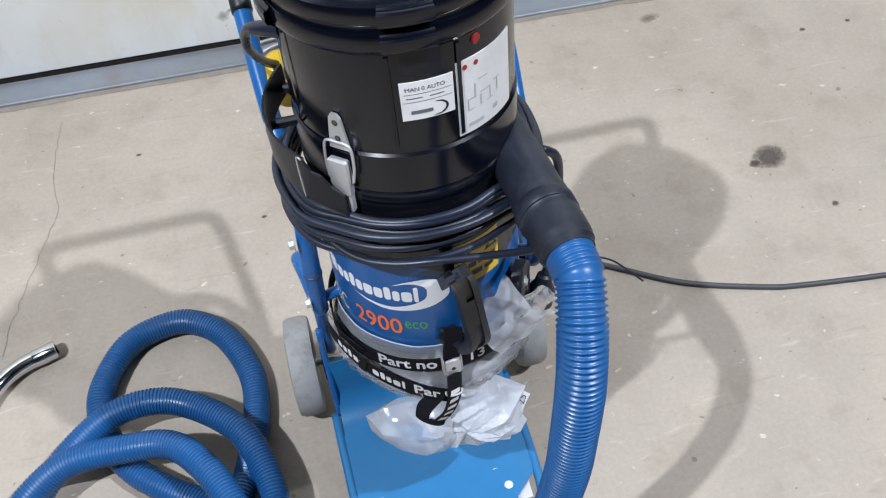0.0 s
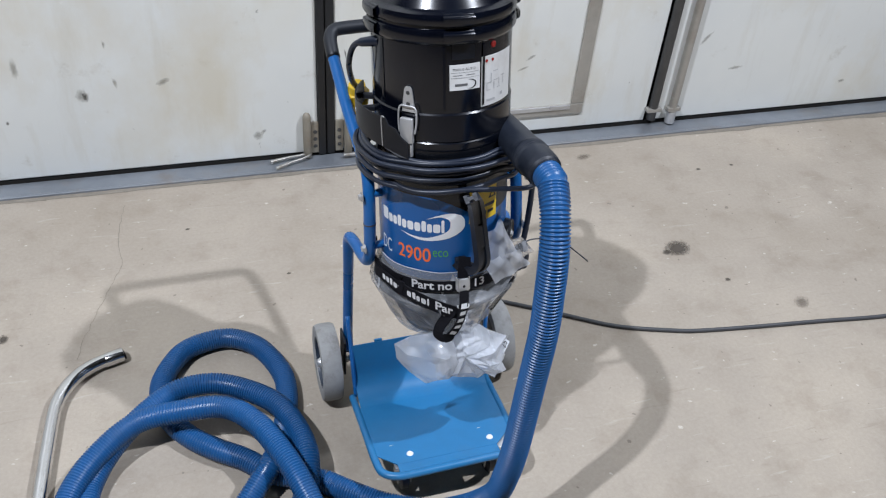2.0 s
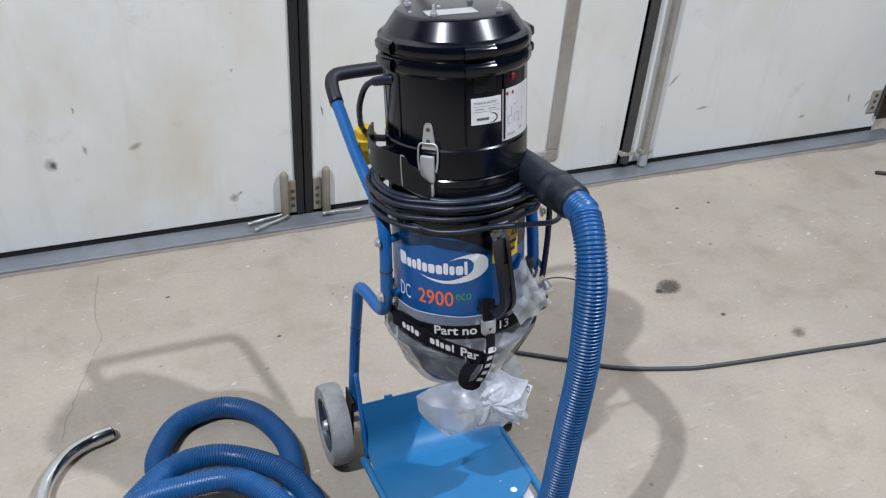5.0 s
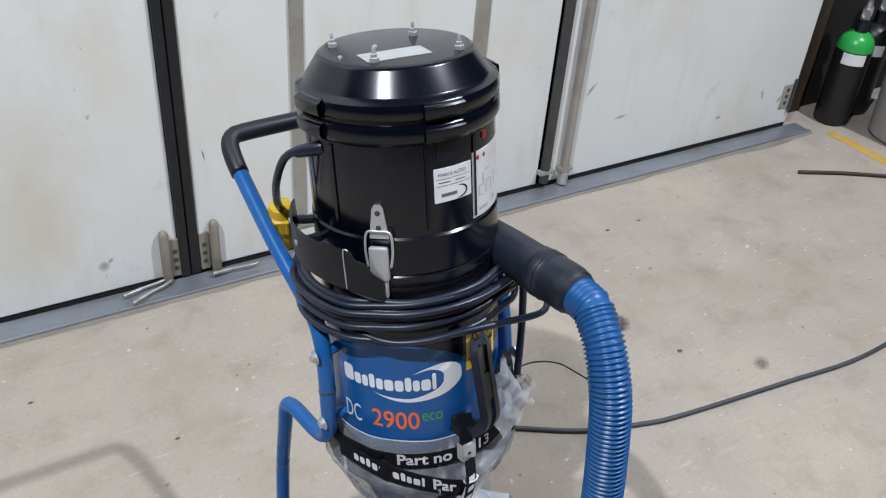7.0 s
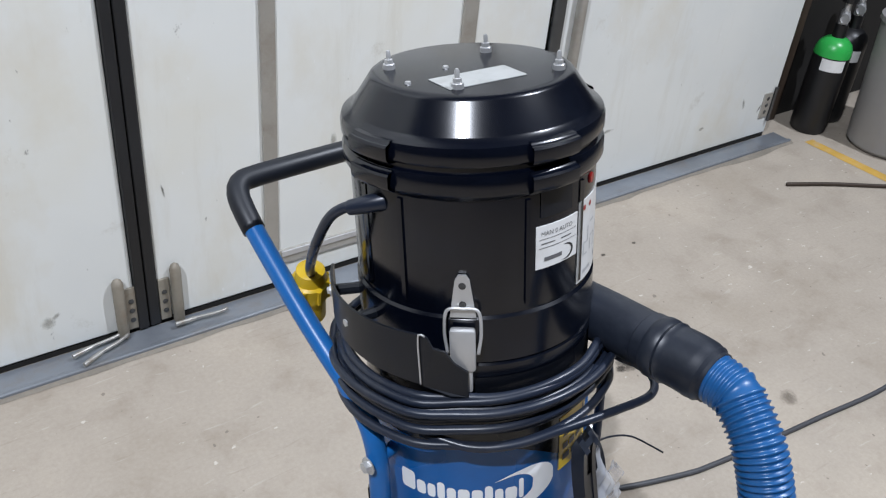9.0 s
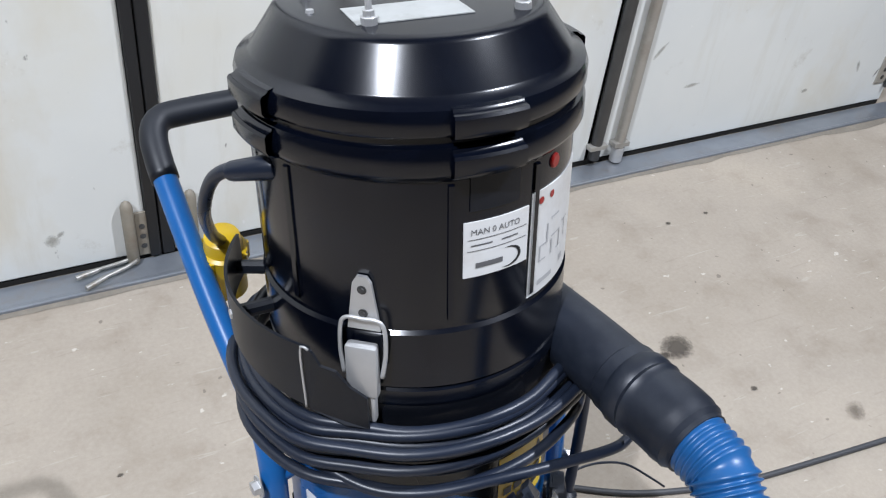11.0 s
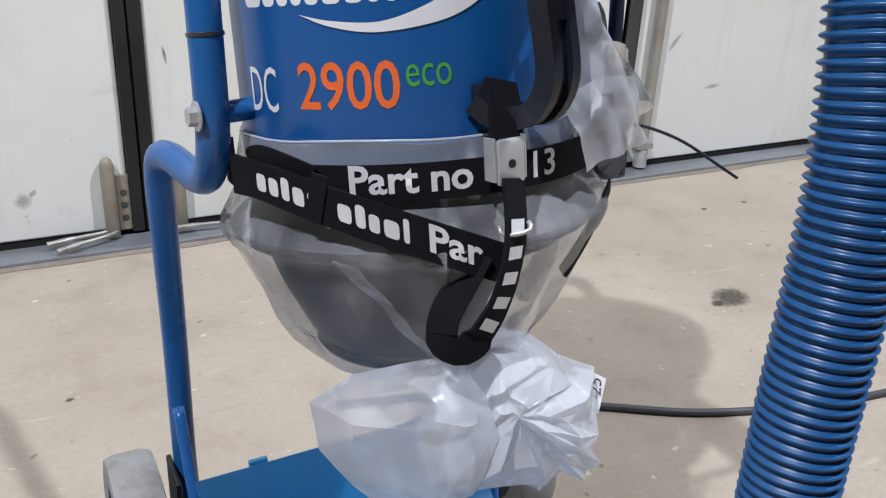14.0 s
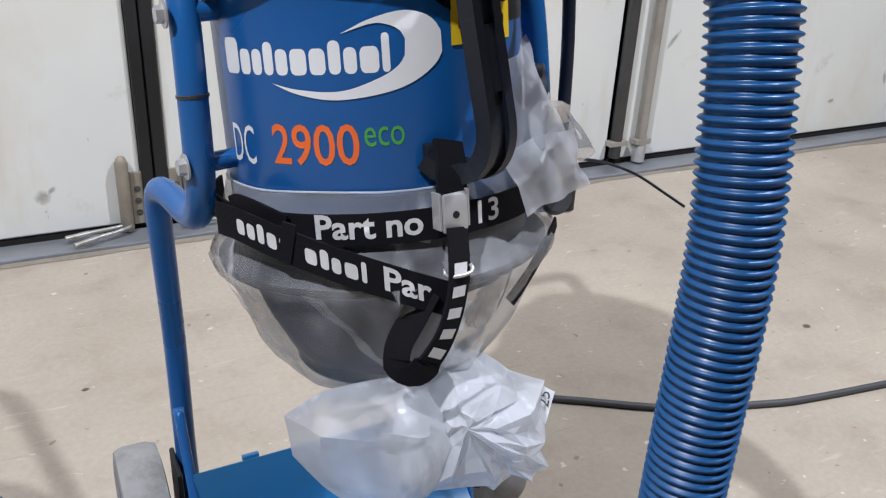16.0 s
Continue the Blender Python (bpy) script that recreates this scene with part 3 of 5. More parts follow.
for k in range(26):
    y = 1.16 - 0.06 * k
    row = [line.verts.new((2.785 + s * 0.028 + 0.004 * noise.noise(Vector((y * 14, s * 3, 0))), y, 0.001)) for s in (-1, 1)]
    if k:
        line.faces.new((last[0], last[1], row[1], row[0]))
    last = row
part("floor_marking", line, YELLOW_LINE, label="worn yellow painted line on the concrete", kind="structure")


def scuff(x, z, rx, rz, turn, material, seed):
    """A mark on the face of the door under it."""
    ob = stain("scuff", 0, 0, rx, rz, 0, material, "", seed, rough=0.6)
    del ob["kind"]
    leaf = door_a if x < -0.05 else door_b if x < 1.29 else door_c
    ob.parent = leaf
    ob.matrix_world = Matrix.Translation((x, WALL - 0.0012, z)) @ Matrix.Rotation(radians(90), 4, "X") @ Matrix.Rotation(radians(turn), 4, "Z")


for k, (x, z, rx, rz, turn, dark) in enumerate(((-0.826, 0.318, 0.010, 0.013, 20, 1), (-0.835, 0.322, 0.022, 0.020, 0, 0), (-1.249, 0.28, 0.035, 0.006, -50, 1), (-1.154, 0.566, 0.026, 0.018, 30, 0), (-0.576, 0.356, 0.022, 0.010, 20, 0),
                                                (-1.08, 0.241, 0.005, 0.008, 0, 1), (-0.729, 0.36, 0.006, 0.018, 10, 0), (-0.28, 0.114, 0.016, 0.016, 0, 0), (-0.262, 0.125, 0.010, 0.006, 40, 0), (0.733, 0.343, 0.018, 0.006, 30, 0),
                                                (0.708, 0.30, 0.022, 0.005, 20, 0), (1.462, 0.371, 0.030, 0.008, 50, 0), (1.63, 0.232, 0.028, 0.007, 5, 0), (2.539, 0.151, 0.016, 0.005, 60, 1), (0.036, 0.41, 0.003, 0.016, 10, 1),
                                                (2.186, 0.127, 0.014, 0.008, 0, 0), (-0.743, 0.50, 0.004, 0.012, 0, 0), (2.42, 0.19, 0.008, 0.02, 20, 0), (-1.02, 0.44, 0.012, 0.03, 0, 0), (0.52, 0.44, 0.01, 0.02, 0, 0))):
    scuff(x, z, rx, rz, turn, DARK_SCUFF if dark else SCUFF, 2.3 * k)

# ---------------------------------------------------------------- the corner beside the doors
board = thing("wooden_board", "dark brown board leaning beside the door", "board")
part("board", box(2.67, 2.83, 1.372, 1.396, 0.0, 1.4, 0.004), BOARD, board)


def gas_bottle(x, y, shoulder, label, group="gas bottles"):
    g = thing("gas_bottle", label, "gas bottle", pose(x, y, 0), group)
    h = 0.345
    part("body", lathe([(0.0, 0.0), (0.066, 0.0), (0.074, 0.012), (0.076, 0.03), (0.076, h - 0.03), (0.0755, h)], 40), BOTTLE, g, smooth="edges")
    part("shoulder", lathe([(0.0765, h), (0.0745, h + 0.025), (0.065, h + 0.050), (0.046, h + 0.068), (0.028, h + 0.076), (0.0, h + 0.076)], 40), shoulder, g, smooth="edges")
    part("neck", lathe([(0.0, h + 0.074), (0.027, h + 0.074), (0.026, h + 0.13), (0.0, h + 0.13)], 24), BOTTLE, g, smooth="edges")
    part("label", lathe([(0.0765, h - 0.055), (0.0772, h - 0.055), (0.0772, h - 0.005), (0.0765, h - 0.005)], 10, -175, -100), PAPER, g, "white paper label")
    part("valve", lathe([(0.0, h + 0.13), (0.02, h + 0.13), (0.02, h + 0.17), (0.013, h + 0.175), (0.013, h + 0.22), (0.0, h + 0.22)], 16), STEEL, g, smooth="edges")
    part("knob", lathe([(0.0, h + 0.22), (0.03, h + 0.22), (0.032, h + 0.235), (0.03, h + 0.25), (0.0, h + 0.25)], 16), BOTTLE, g, smooth="edges")
    part("regulator", sweep([(-0.03, -0.02, h + 0.16), (-0.028, -0.02, h + 0.16), (0.05, 0.03, h + 0.16), (0.052, 0.03, h + 0.16)], 0.02, 14), STEEL, g, smooth="edges")
    return g


gas_bottle(2.890, 1.245, BOTTLE_GREEN, "black gas bottle with a bright green shoulder")
gas_bottle(3.075, 1.29, BOTTLE, "black gas bottle with a dark shoulder")
binn = thing("plastic_bin", "grey plastic bin beside the gas bottles", "bin", pose(3.07, 0.97, 0))
part("body", lathe([(0.0, 0.004), (0.15, 0.004), (0.165, 0.02), (0.19, 0.52), (0.20, 0.53), (0.20, 0.55), (0.185, 0.55), (0.18, 0.52), (0.0, 0.5)], 40), GREY_BIN, binn, smooth="edges")
part("foot", lathe([(0.0, 0.0), (0.14, 0.0), (0.15, 0.004), (0.0, 0.004)], 40), GREY_BIN, binn)
# Thin dark line across the concrete, built as a round bar.
dark_bar = thing("thin_dark_bar", "thin dark brown line on the concrete, built as a round bar", "rod")
part("rod", tube([(2.34, 0.95, 0.008), (2.52, 0.86, 0.008), (2.74, 0.73, 0.008), (2.95, 0.64, 0.008)], 0.008, 8, 0.03), BOARD, dark_bar, smooth=True)
cord = thing("floor_cable", "thin dark cable on the concrete by the bin", "cable")
part("cable", tube([(3.00, 1.02, 0.004), (2.98, 0.93, 0.004), (3.03, 0.83, 0.004), (3.17, 0.74, 0.004), (3.3, 0.7, 0.004)], 0.004, 8, 0.02), CABLE, cord, smooth=True)


# ---------------------------------------------------------------- the vacuum cleaner, leaning back on its wheels
axis = Vector((-0.030, 0.166, 1)).normalized()
side = (Vector((1, 0, 0)) - axis * axis.x).normalized()
back = axis.cross(side)
LEAN = Matrix((side, back, axis)).transposed().to_4x4()
MACHINE = Matrix.Translation((0, 0, 0.75)) @ LEAN @ Matrix.Translation((0, 0, -0.75))
INTO = MACHINE.inverted()
vac = thing("vacuum_cleaner", "blue and black upright industrial vacuum cleaner on a two-wheeled trolley", "vacuum cleaner", MACHINE)
R = 0.1368

# drum
drum = part("drum", lathe([(0.10, 0.612), (R - 0.001, 0.612), (R, 0.616), (R, 0.908), (R - 0.004, 0.912), (0.10, 0.912)], 96), PRINT_BLUE, vac, "blue printed steel drum", smooth="edges")


def print_edge(a):
    """Lower edge of the black upper field on the drum."""
    if a < -122:
        return 0.806
    if a < -84:
        return 0.806 - 0.038 * ((a + 122) / 38) ** 1.8
    return 0.768 - 0.014 * min(1, (a + 84) / 20)


field = bmesh.new()
row = []
for k in range(121):
    a = -200 + 3 * k
    row.append([field.verts.new(on_drum(a, h, R + 0.0005)) for h in (print_edge(((a + 200) % 360) - 200 if a < 160 else -200), 0.86, 0.907)])
for p, q in zip(row, row[1:]):
    for i in (0, 1):
        field.faces.new((p[i], q[i], q[i + 1], p[i + 1]))
part("black_field", field, PRINT_BLACK, drum, "black printed field", smooth=True)

# word mark as plain blocks, and the crescent round its end
word, x = [], 0.0
for w, h in ((0.0205, 0.0285), (0.0125, 0.020), (0.0105, 0.020), (0.0095, 0.0255), (0.0110, 0.020), (0.0140, 0.020), (0.0130, 0.020), (0.0095, 0.0255), (0.0100, 0.020), (0.0145, 0.020), (0.0060, 0.0295)):
    word.append((x, x + w, 0.0, h))
    x += w + 0.0024
for bar in word:
    part("letter_block", wrap(soft_block(*bar, 0.0045), R, -169.4, 0.7255), WHITE, drum)
mark = bmesh.new()
outer = smooth_line([(-119.5, 0.7558, 0), (-110, 0.7655, 0), (-99, 0.7702, 0), (-90, 0.7630, 0), (-86.2, 0.745, 0), (-90, 0.7275, 0), (-102, 0.7125, 0), (-121, 0.7060, 0), (-135, 0.7105, 0), (-145.6, 0.7195, 0)], 60)
inner = smooth_line([(-119.5, 0.7558, 0), (-110, 0.7618, 0), (-105, 0.7608, 0), (-100.6, 0.7550, 0), (-99.0, 0.7435, 0), (-101.5, 0.7310, 0), (-108.5, 0.7213, 0), (-121, 0.7128, 0), (-135, 0.7145, 0), (-145.6, 0.7195, 0)], 60)
row = [[mark.verts.new(on_drum(p.x + (q.x - p.x) * k / 8, p.y + (q.y - p.y) * k / 8, R + 0.0009)) for k in range(9)] for p, q in zip(outer, inner)]
for p, q in zip(row, row[1:]):
    for k in range(8):
        mark.faces.new((p[k], q[k], q[k + 1], p[k + 1]))
part("crescent", mark, WHITE, drum, "white printed crescent", smooth=True)
part("print", wrap(letters("DC", 0.032, 0.0005, 0.034), R, -171.3, 0.652), WHITE, drum, "white model letters")
part("print", wrap(letters("2900", 0.0315, 0.0005, 0.0755, 0.0005), R, -148.0, 0.6555), ORANGE, drum, "orange model number")
part("print", wrap(letters("eco", 0.0225, 0.0005, 0.0315), R, -114.6, 0.669), GREEN, drum, "green model suffix")

# yellow warning label with triangle and unreadable lines
label = part("warning_label", sheet(-83, -53.5, 0.741, 0.818, R, 0.0012), YELLOW_LABEL, drum, "yellow warning label")
tri = bmesh.new()
for dx in (0.006, 0.046):
    o = [tri.verts.new(p) for p in ((dx, 0.046, 0.0018), (dx + 0.022, 0.046, 0.0018), (dx + 0.011, 0.068, 0.0018))]
    i = [tri.verts.new(p) for p in ((dx + 0.005, 0.049, 0.0018), (dx + 0.017, 0.049, 0.0018), (dx + 0.011, 0.061, 0.0018))]
    for k in range(3):
        tri.faces.new((o[k], o[(k + 1) % 3], i[(k + 1) % 3], i[k]))
part("triangle", wrap(tri, R, -83, 0.741), INK, drum, "black warning triangles")
part("print", wrap(flat_bars([(0.006, 0.016, 0.028, 0.037), (0.019, 0.031, 0.028, 0.037), (0.035, 0.064, 0.029, 0.036), (0.006, 0.02, 0.012, 0.021), (0.024, 0.04, 0.012, 0.021), (0.044, 0.06, 0.013, 0.02)], 0.0018), R, -83, 0.741), INK, drum, "black bars of print")

# housing over the drum
housing = part("motor_housing", lathe([(0.12, 0.905), (R + 0.001, 0.905), (R + 0.002, 0.909), (R + 0.002, 0.921), (R, 0.9235), (R + 0.002, 0.926), (R + 0.002, 0.979), (R - 0.001, 0.982), (R - 0.001, 0.985), (R, 0.988), (R, 1.113), (R + 0.005, 1.119), (R + 0.007, 1.123), (R + 0.007, 1.137), (R + 0.005, 1.142), (R + 0.001, 1.1435), (R + 0.001, 1.149), (R + 0.005, 1.150), (R + 0.007, 1.153), (R + 0.007, 1.164), (R + 0.005, 1.170), (0.10, 1.171)], 96), BLACK, vac, "glossy black plastic motor housing", smooth="edges")
lid = part("lid", lathe([(R + 0.0050, 1.1700), (R + 0.001, 1.1725), (0.1315, 1.176), (0.1306, 1.1773), (0.1104, 1.2062), (0.1095, 1.2075), (0.1055, 1.2102), (0.100, 1.2112), (0.0, 1.2112)], 96), BLACK, vac, "glossy black conical lid", smooth="edges")
for a in (-93.5, -172, -3, 87):
    for h0, h1, out in ((1.121, 1.140, 0.011), (1.151, 1.170, 0.011)):
        lug = lathe([(R, h0 - 0.004), (R + out, h0 - 0.003), (R + out + 0.004, h0 + 0.004), (R + out + 0.004, h1 - 0.004), (R + out, h1 + 0.001), (R, h1 + 0.002)], 10, a - 11, a + 11)
        bmesh.ops.holes_fill(lug, edges=[e for e in lug.edges if e.is_boundary], sides=8)
        bmesh.ops.bevel(lug, geom=[e for e in lug.edges if e.calc_face_angle(0) > 0.7], offset=0.0036, segments=3, affect="EDGES")
        part("clamp_lug", lug, BLACK, housing, smooth="edges")
# upright ribs and a recess on the housing
for a in (-104, -72, 176, -160):
    part("rib", lathe([(R - 0.002, 0.99), (R + 0.0022, 0.992), (R + 0.0022, 1.110), (R - 0.002, 1.112)], 2, a - 1.0, a + 1.0), BLACK, housing, smooth="edges")
part("recess", sheet(-98, -80, 1.086, 1.114, R - 0.0005, 0.0015), SATIN, housing, "matt recessed panel")

for x, y in ((-0.060, -0.056), (0.060, -0.072), (-0.072, 0.050), (0.048, 0.036)):
    stud = part("stud", sweep([(x, y, h) for h in (1.2105, 1.2110, 1.2165, 1.2170, 1.2171, 1.2215, 1.2220, 1.229, 1.231)], lambda i: (0.0062, 0.0067, 0.0067, 0.0062, 0.0046, 0.0046, 0.0027, 0.0026, 0.0016)[i], 8), STEEL, lid, "zinc-plated stud with nut", smooth="edges")
part("rivet", lathe([(0.0, 1.2137), (0.003, 1.2135), (0.0035, 1.2112)], 10, m=Matrix.Translation((-0.025, 0.012, 0))), STEEL, lid)
part("rivet", lathe([(0.0, 1.2137), (0.003, 1.2135), (0.0035, 1.2112)], 10, m=Matrix.Translation((-0.088, -0.010, 0))), STEEL, lid)
part("type_plate", box(-0.046, 0.046, -0.022, 0.022, 1.2114, 1.2122, 0, Matrix.Translation((-0.022, -0.040, 0)) @ Matrix.Rotation(radians(-6), 4, "Z")), GREY_LABEL, lid, "faded grey type plate")

# white labels on the housing
small = part("switch_label", sheet(-100.0, -75.2, 1.028, 1.077, R, 0.0010), PAPER, housing, "white switch label")
part("print", wrap(letters("MAN 0 AUTO", 0.0050, 0.0014), R, -97.5, 1.0655), FADED_INK, small, "black switch lettering")
part("print", wrap(flat_bars([(0.003, 0.057, 0.0335, 0.0340), (0.003, 0.057, 0.0235, 0.0240), (0.006, 0.024, 0.0280, 0.0291), (0.032, 0.048, 0.0280, 0.0291), (0.010, 0.034, 0.008, 0.0125)], 0.0014), R, -100, 1.028), FADED_INK, small, "rules and bars of print")
arc = bmesh.new()
row = []
for k in range(15):
    a = radians(-100 + 190 * k / 14)
    w = 0.0028 * math.sin(math.pi * (k + 0.3) / 14.6)
    row.append([arc.verts.new((0.036 + (0.013 + s) * math.cos(a), 0.011 + (0.0085 + s) * math.sin(a), 0.0014)) for s in (0, w)])
for p, q in zip(row, row[1:]):
    arc.faces.new((p[0], q[0], q[1], p[1]))
part("emblem", wrap(arc, R, -100, 1.028), INK, small, "black crescent emblem")
big = part("instruction_label", sheet(-73.6, -36.5, 0.988, 1.085, R, 0.0010), PAPER, housing, "white instruction label")
part("print", wrap(flat_bars([(0.012, 0.034, 0.008, 0.0125), (0.05, 0.058, 0.012, 0.018), (0.028, 0.042, 0.064, 0.0655), (0.022, 0.024, 0.044, 0.062), (0.012, 0.022, 0.044, 0.0455), (0.012, 0.0135, 0.03, 0.045), (0.03, 0.046, 0.046, 0.0475), (0.045, 0.0465, 0.03, 0.047), (0.052, 0.064, 0.05, 0.0515), (0.058, 0.0595, 0.034, 0.05), (0.03, 0.032, 0.03, 0.044), (0.012, 0.022, 0.03, 0.0312), (0.04, 0.05, 0.03, 0.0312)], 0.0014), R, -73.6, 0.988), GREY_INK, big, "thin line drawing in bars")
for dx in (0.011, 0.026):
    dot = bmesh.new()
    bmesh.ops.create_circle(dot, cap_ends=True, segments=16, radius=0.0032, matrix=Matrix.Translation((dx, 0.088, 0.0014)))
    part("dot", wrap(dot, R, -73.6, 0.988), RED, big, "small red dot")
part("switch", lathe([(0, 0), (0.0062, 0), (0.0062, 0.002), (0.005, 0.003), (0, 0.003)], 20, m=Matrix.Translation(on_drum(-62, 1.104, R - 0.001)) @ Vector(on_drum(-62, 0, 1)).to_track_quat("Z", "Y").to_matrix().to_4x4()), RED, housing, "red rocker switch", smooth="edges")

# toggle clasp
A = -132.6
clasp = part("clasp", wrap(box(-0.0125, 0.0125, -0.052, -0.001, 0.006, 0.017, 0.003), R, A, 0.975), STEEL, vac, "zinc-plated toggle clasp", smooth="edges")
tab = bmesh.new()
prof = ((-0.004, 0.0), (-0.0075, -0.006), (-0.0135, -0.05), (0.0135, -0.05), (0.0075, -0.006), (0.004, 0.0))
lo, hi = [tab.verts.new((x, y, 0.001)) for x, y in prof], [tab.verts.new((x, y, 0.0045)) for x, y in prof]
tab.faces.new(lo[::-1])
tab.faces.new(hi)
for k in range(6):
    tab.faces.new((lo[k], lo[(k + 1) % 6], hi[(k + 1) % 6], hi[k]))
part("strike_plate", wrap(tab, R, A, 1.033), STEEL, clasp)
for dy in (-0.012, -0.034):
    part("rivet", bolt_head(on_drum(A, 1.033 + dy, R + 0.004), on_drum(A, 0, 1), 0.0026, 0.002), DULL_IRON, clasp)
part("bail", wrap(tube([(-0.015, -0.045, 0.012), (-0.018, -0.02, 0.010), (-0.0155, 0.005, 0.008), (0.0, 0.0075, 0.007), (0.0155, 0.005, 0.008), (0.018, -0.02, 0.010), (0.015, -0.045, 0.012)], 0.0018, 8, 0.003), R, A, 0.988), STEEL, clasp, "bent wire bail", smooth=True)
part("foot", wrap(box(-0.009, 0.009, -0.03, 0.0, 0.004, 0.013, 0.002), R, A, 0.924), STEEL, clasp, smooth="edges")

# cable bracket round the back: a bent black plate with a slanting end flange
bracket = bmesh.new()
row = []
for k in range(25):
    f = k / 24
    a = 148 + 66 * f
    lo, hi = 0.940 - 0.028 * f, 0.984 - 0.010 * f
    r = 0.166 + 0.006 * math.sin(math.pi * f)
    row.append([bracket.verts.new(on_drum(a, h, rr)) for h, rr in ((lo, r), (lo, r + 0.003), (hi, r + 0.003), (hi, r))])
for p, q in zip(row, row[1:]):
    for i in range(4):
        bracket.faces.new((p[i], q[i], q[(i + 1) % 4], p[(i + 1) % 4]))
for p in (row[0], row[-1]):
    bracket.faces.new(p)
bracket = part("cable_bracket", bracket, SATIN, vac, "bent black sheet-metal cable bracket", smooth="edges")
flange = bmesh.new()
shape = ((-146.5, 0.976, 0.170), (-146.5, 0.912, 0.168), (-137, 0.898, 0.160), (-130.5, 0.893, 0.154), (-130.5, 0.925, 0.154), (-135.5, 0.938, 0.158), (-138.5, 0.955, 0.163), (-142.5, 0.960, 0.167), (-144.5, 0.974, 0.169))
lo, hi = [flange.verts.new(on_drum(a, h, r)) for a, h, r in shape], [flange.verts.new(on_drum(a, h, r + 0.003)) for a, h, r in shape]
flange.faces.new(lo[::-1])
flange.faces.new(hi)
for k in range(len(shape)):
    j = (k + 1) % len(shape)
    flange.faces.new((lo[k], lo[j], hi[j], hi[k]))
part("flange", flange, SATIN, bracket)
# Thin bright steel-coloured line laid along the bracket's end.
part("edge_line", tube([on_drum(-147.3, 0.915, 0.1725), on_drum(-147.3, 0.974, 0.1735), on_drum(-145.0, 0.9755, 0.1725)], 0.0011, 6, 0.004), STEEL, bracket, "thin bright line along the bracket's edge", smooth=True)
for a in (152, 178):
    part("bolt", bolt_head(on_drum(a, 0.955, 0.1725), on_drum(a, 0, 1), 0.005, 0.004), STEEL, bracket)
    part("spacer", sweep([on_drum(a, 0.955, 0.13), on_drum(a, 0.955, 0.168)], 0.007, 10), SATIN, bracket)

# suction inlet: pipe leaving at a tangent
inlet = part("inlet_pipe", sweep(smooth_line([(0.105, 0.03, 0.905), (0.112, -0.06, 0.904), (0.117, -0.12, 0.903), (0.120, -0.188, 0.902)], 12), 0.0335, 32), MATT_RUBBER, vac, "dusty black plastic inlet pipe", smooth="edges")
part("collar", sweep([(0.1195, y, 0.902) for y in (-0.170, -0.172, -0.186, -0.188)], lambda i: (0.0335, 0.0352, 0.0352, 0.0335)[i], 32), MATT_RUBBER, inlet, smooth="edges")

# ---- trolley frame
frame_left = [(-0.1785, 0.236, 0.996), (-0.172, 0.12, 0.908), (-0.163, 0.030, 0.842), (-0.161, 0.000, 0.812), (-0.163, -0.018, 0.770), (-0.166, -0.022, 0.70), (-0.168, -0.018, 0.640), (-0.169, 0.004, 0.606), (-0.173, 0.035, 0.596), (-0.183, 0.090, 0.606), (-0.188, 0.118, 0.602), (-0.189, 0.136, 0.575), (-0.188, 0.152, 0.54), (-0.184, 0.222, 0.394), (-0.186, 0.262, 0.25), (-0.187, 0.275, 0.165)]
T = 0.0128
trolley = part("trolley_frame", tube(frame_left, T, 20, 0.008), BLUE, vac, "bent blue steel tube frame", smooth=True)
part("side_tube", tube([(-x - 0.004, y, z) for x, y, z in frame_left], T, 20, 0.008), BLUE, trolley, smooth=True)
grip = [(-0.178, 0.226, 0.987), (-0.1785, 0.245, 1.003), (-0.176, 0.268, 1.021), (-0.166, 0.281, 1.031), (-0.145, 0.284, 1.034), (-0.06, 0.285, 1.035), (0.06, 0.285, 1.035), (0.14, 0.284, 1.034), (0.162, 0.281, 1.031), (0.172, 0.268, 1.021), (0.1745, 0.245, 1.003), (0.174, 0.226, 0.987)]
part("handle_grip", tube(grip, T + 0.0020, 20, 0.008), SATIN, trolley, "black rubber handle grip", smooth=True)
part("sleeve_ring", sweep([(-0.1655, -0.0218, h) for h in (0.7075, 0.7080, 0.7105, 0.7110)], lambda i: (T, T + 0.0010, T + 0.0010, T)[i], 20), DULL_IRON, trolley, "rust-brown joint ring")
for x in (-1, 1):
    for h in (0.775, 0.652):
        part("bracket_stub", sweep([(x * 0.135, -0.012, h), (x * 0.165, -0.020, h)], 0.0085, 12), BLUE, trolley, smooth="edges")
        part("bolt", bolt_head((x * 0.1795, -0.024, h), (x, -0.1, 0), 0.0075, 0.007), STEEL, trolley)

# footplate: tray with a raised back, a rounded front rail and open corners
PL = 0.110
outline = [(-0.202, 0.0945), (-0.198, -0.02), (-0.190, -0.085), (-0.150, -0.1245), (0.098, -0.1245), (0.140, -0.085), (0.150, -0.02), (0.151, 0.0945)]
tray = bmesh.new()
lo, hi = [tray.verts.new((x, y, PL - 0.003)) for x, y in outline], [tray.verts.new((x, y, PL)) for x, y in outline]
tray.faces.new(lo[::-1])
tray.faces.new(hi)
for k in range(len(outline)):
    j = (k + 1) % len(outline)
    tray.faces.new((lo[k], lo[j], hi[j], hi[k]))
tray = part("footplate", tray, PLATE_BLUE, vac, "light blue lacquered footplate, scratched")
panel = bmesh.new()
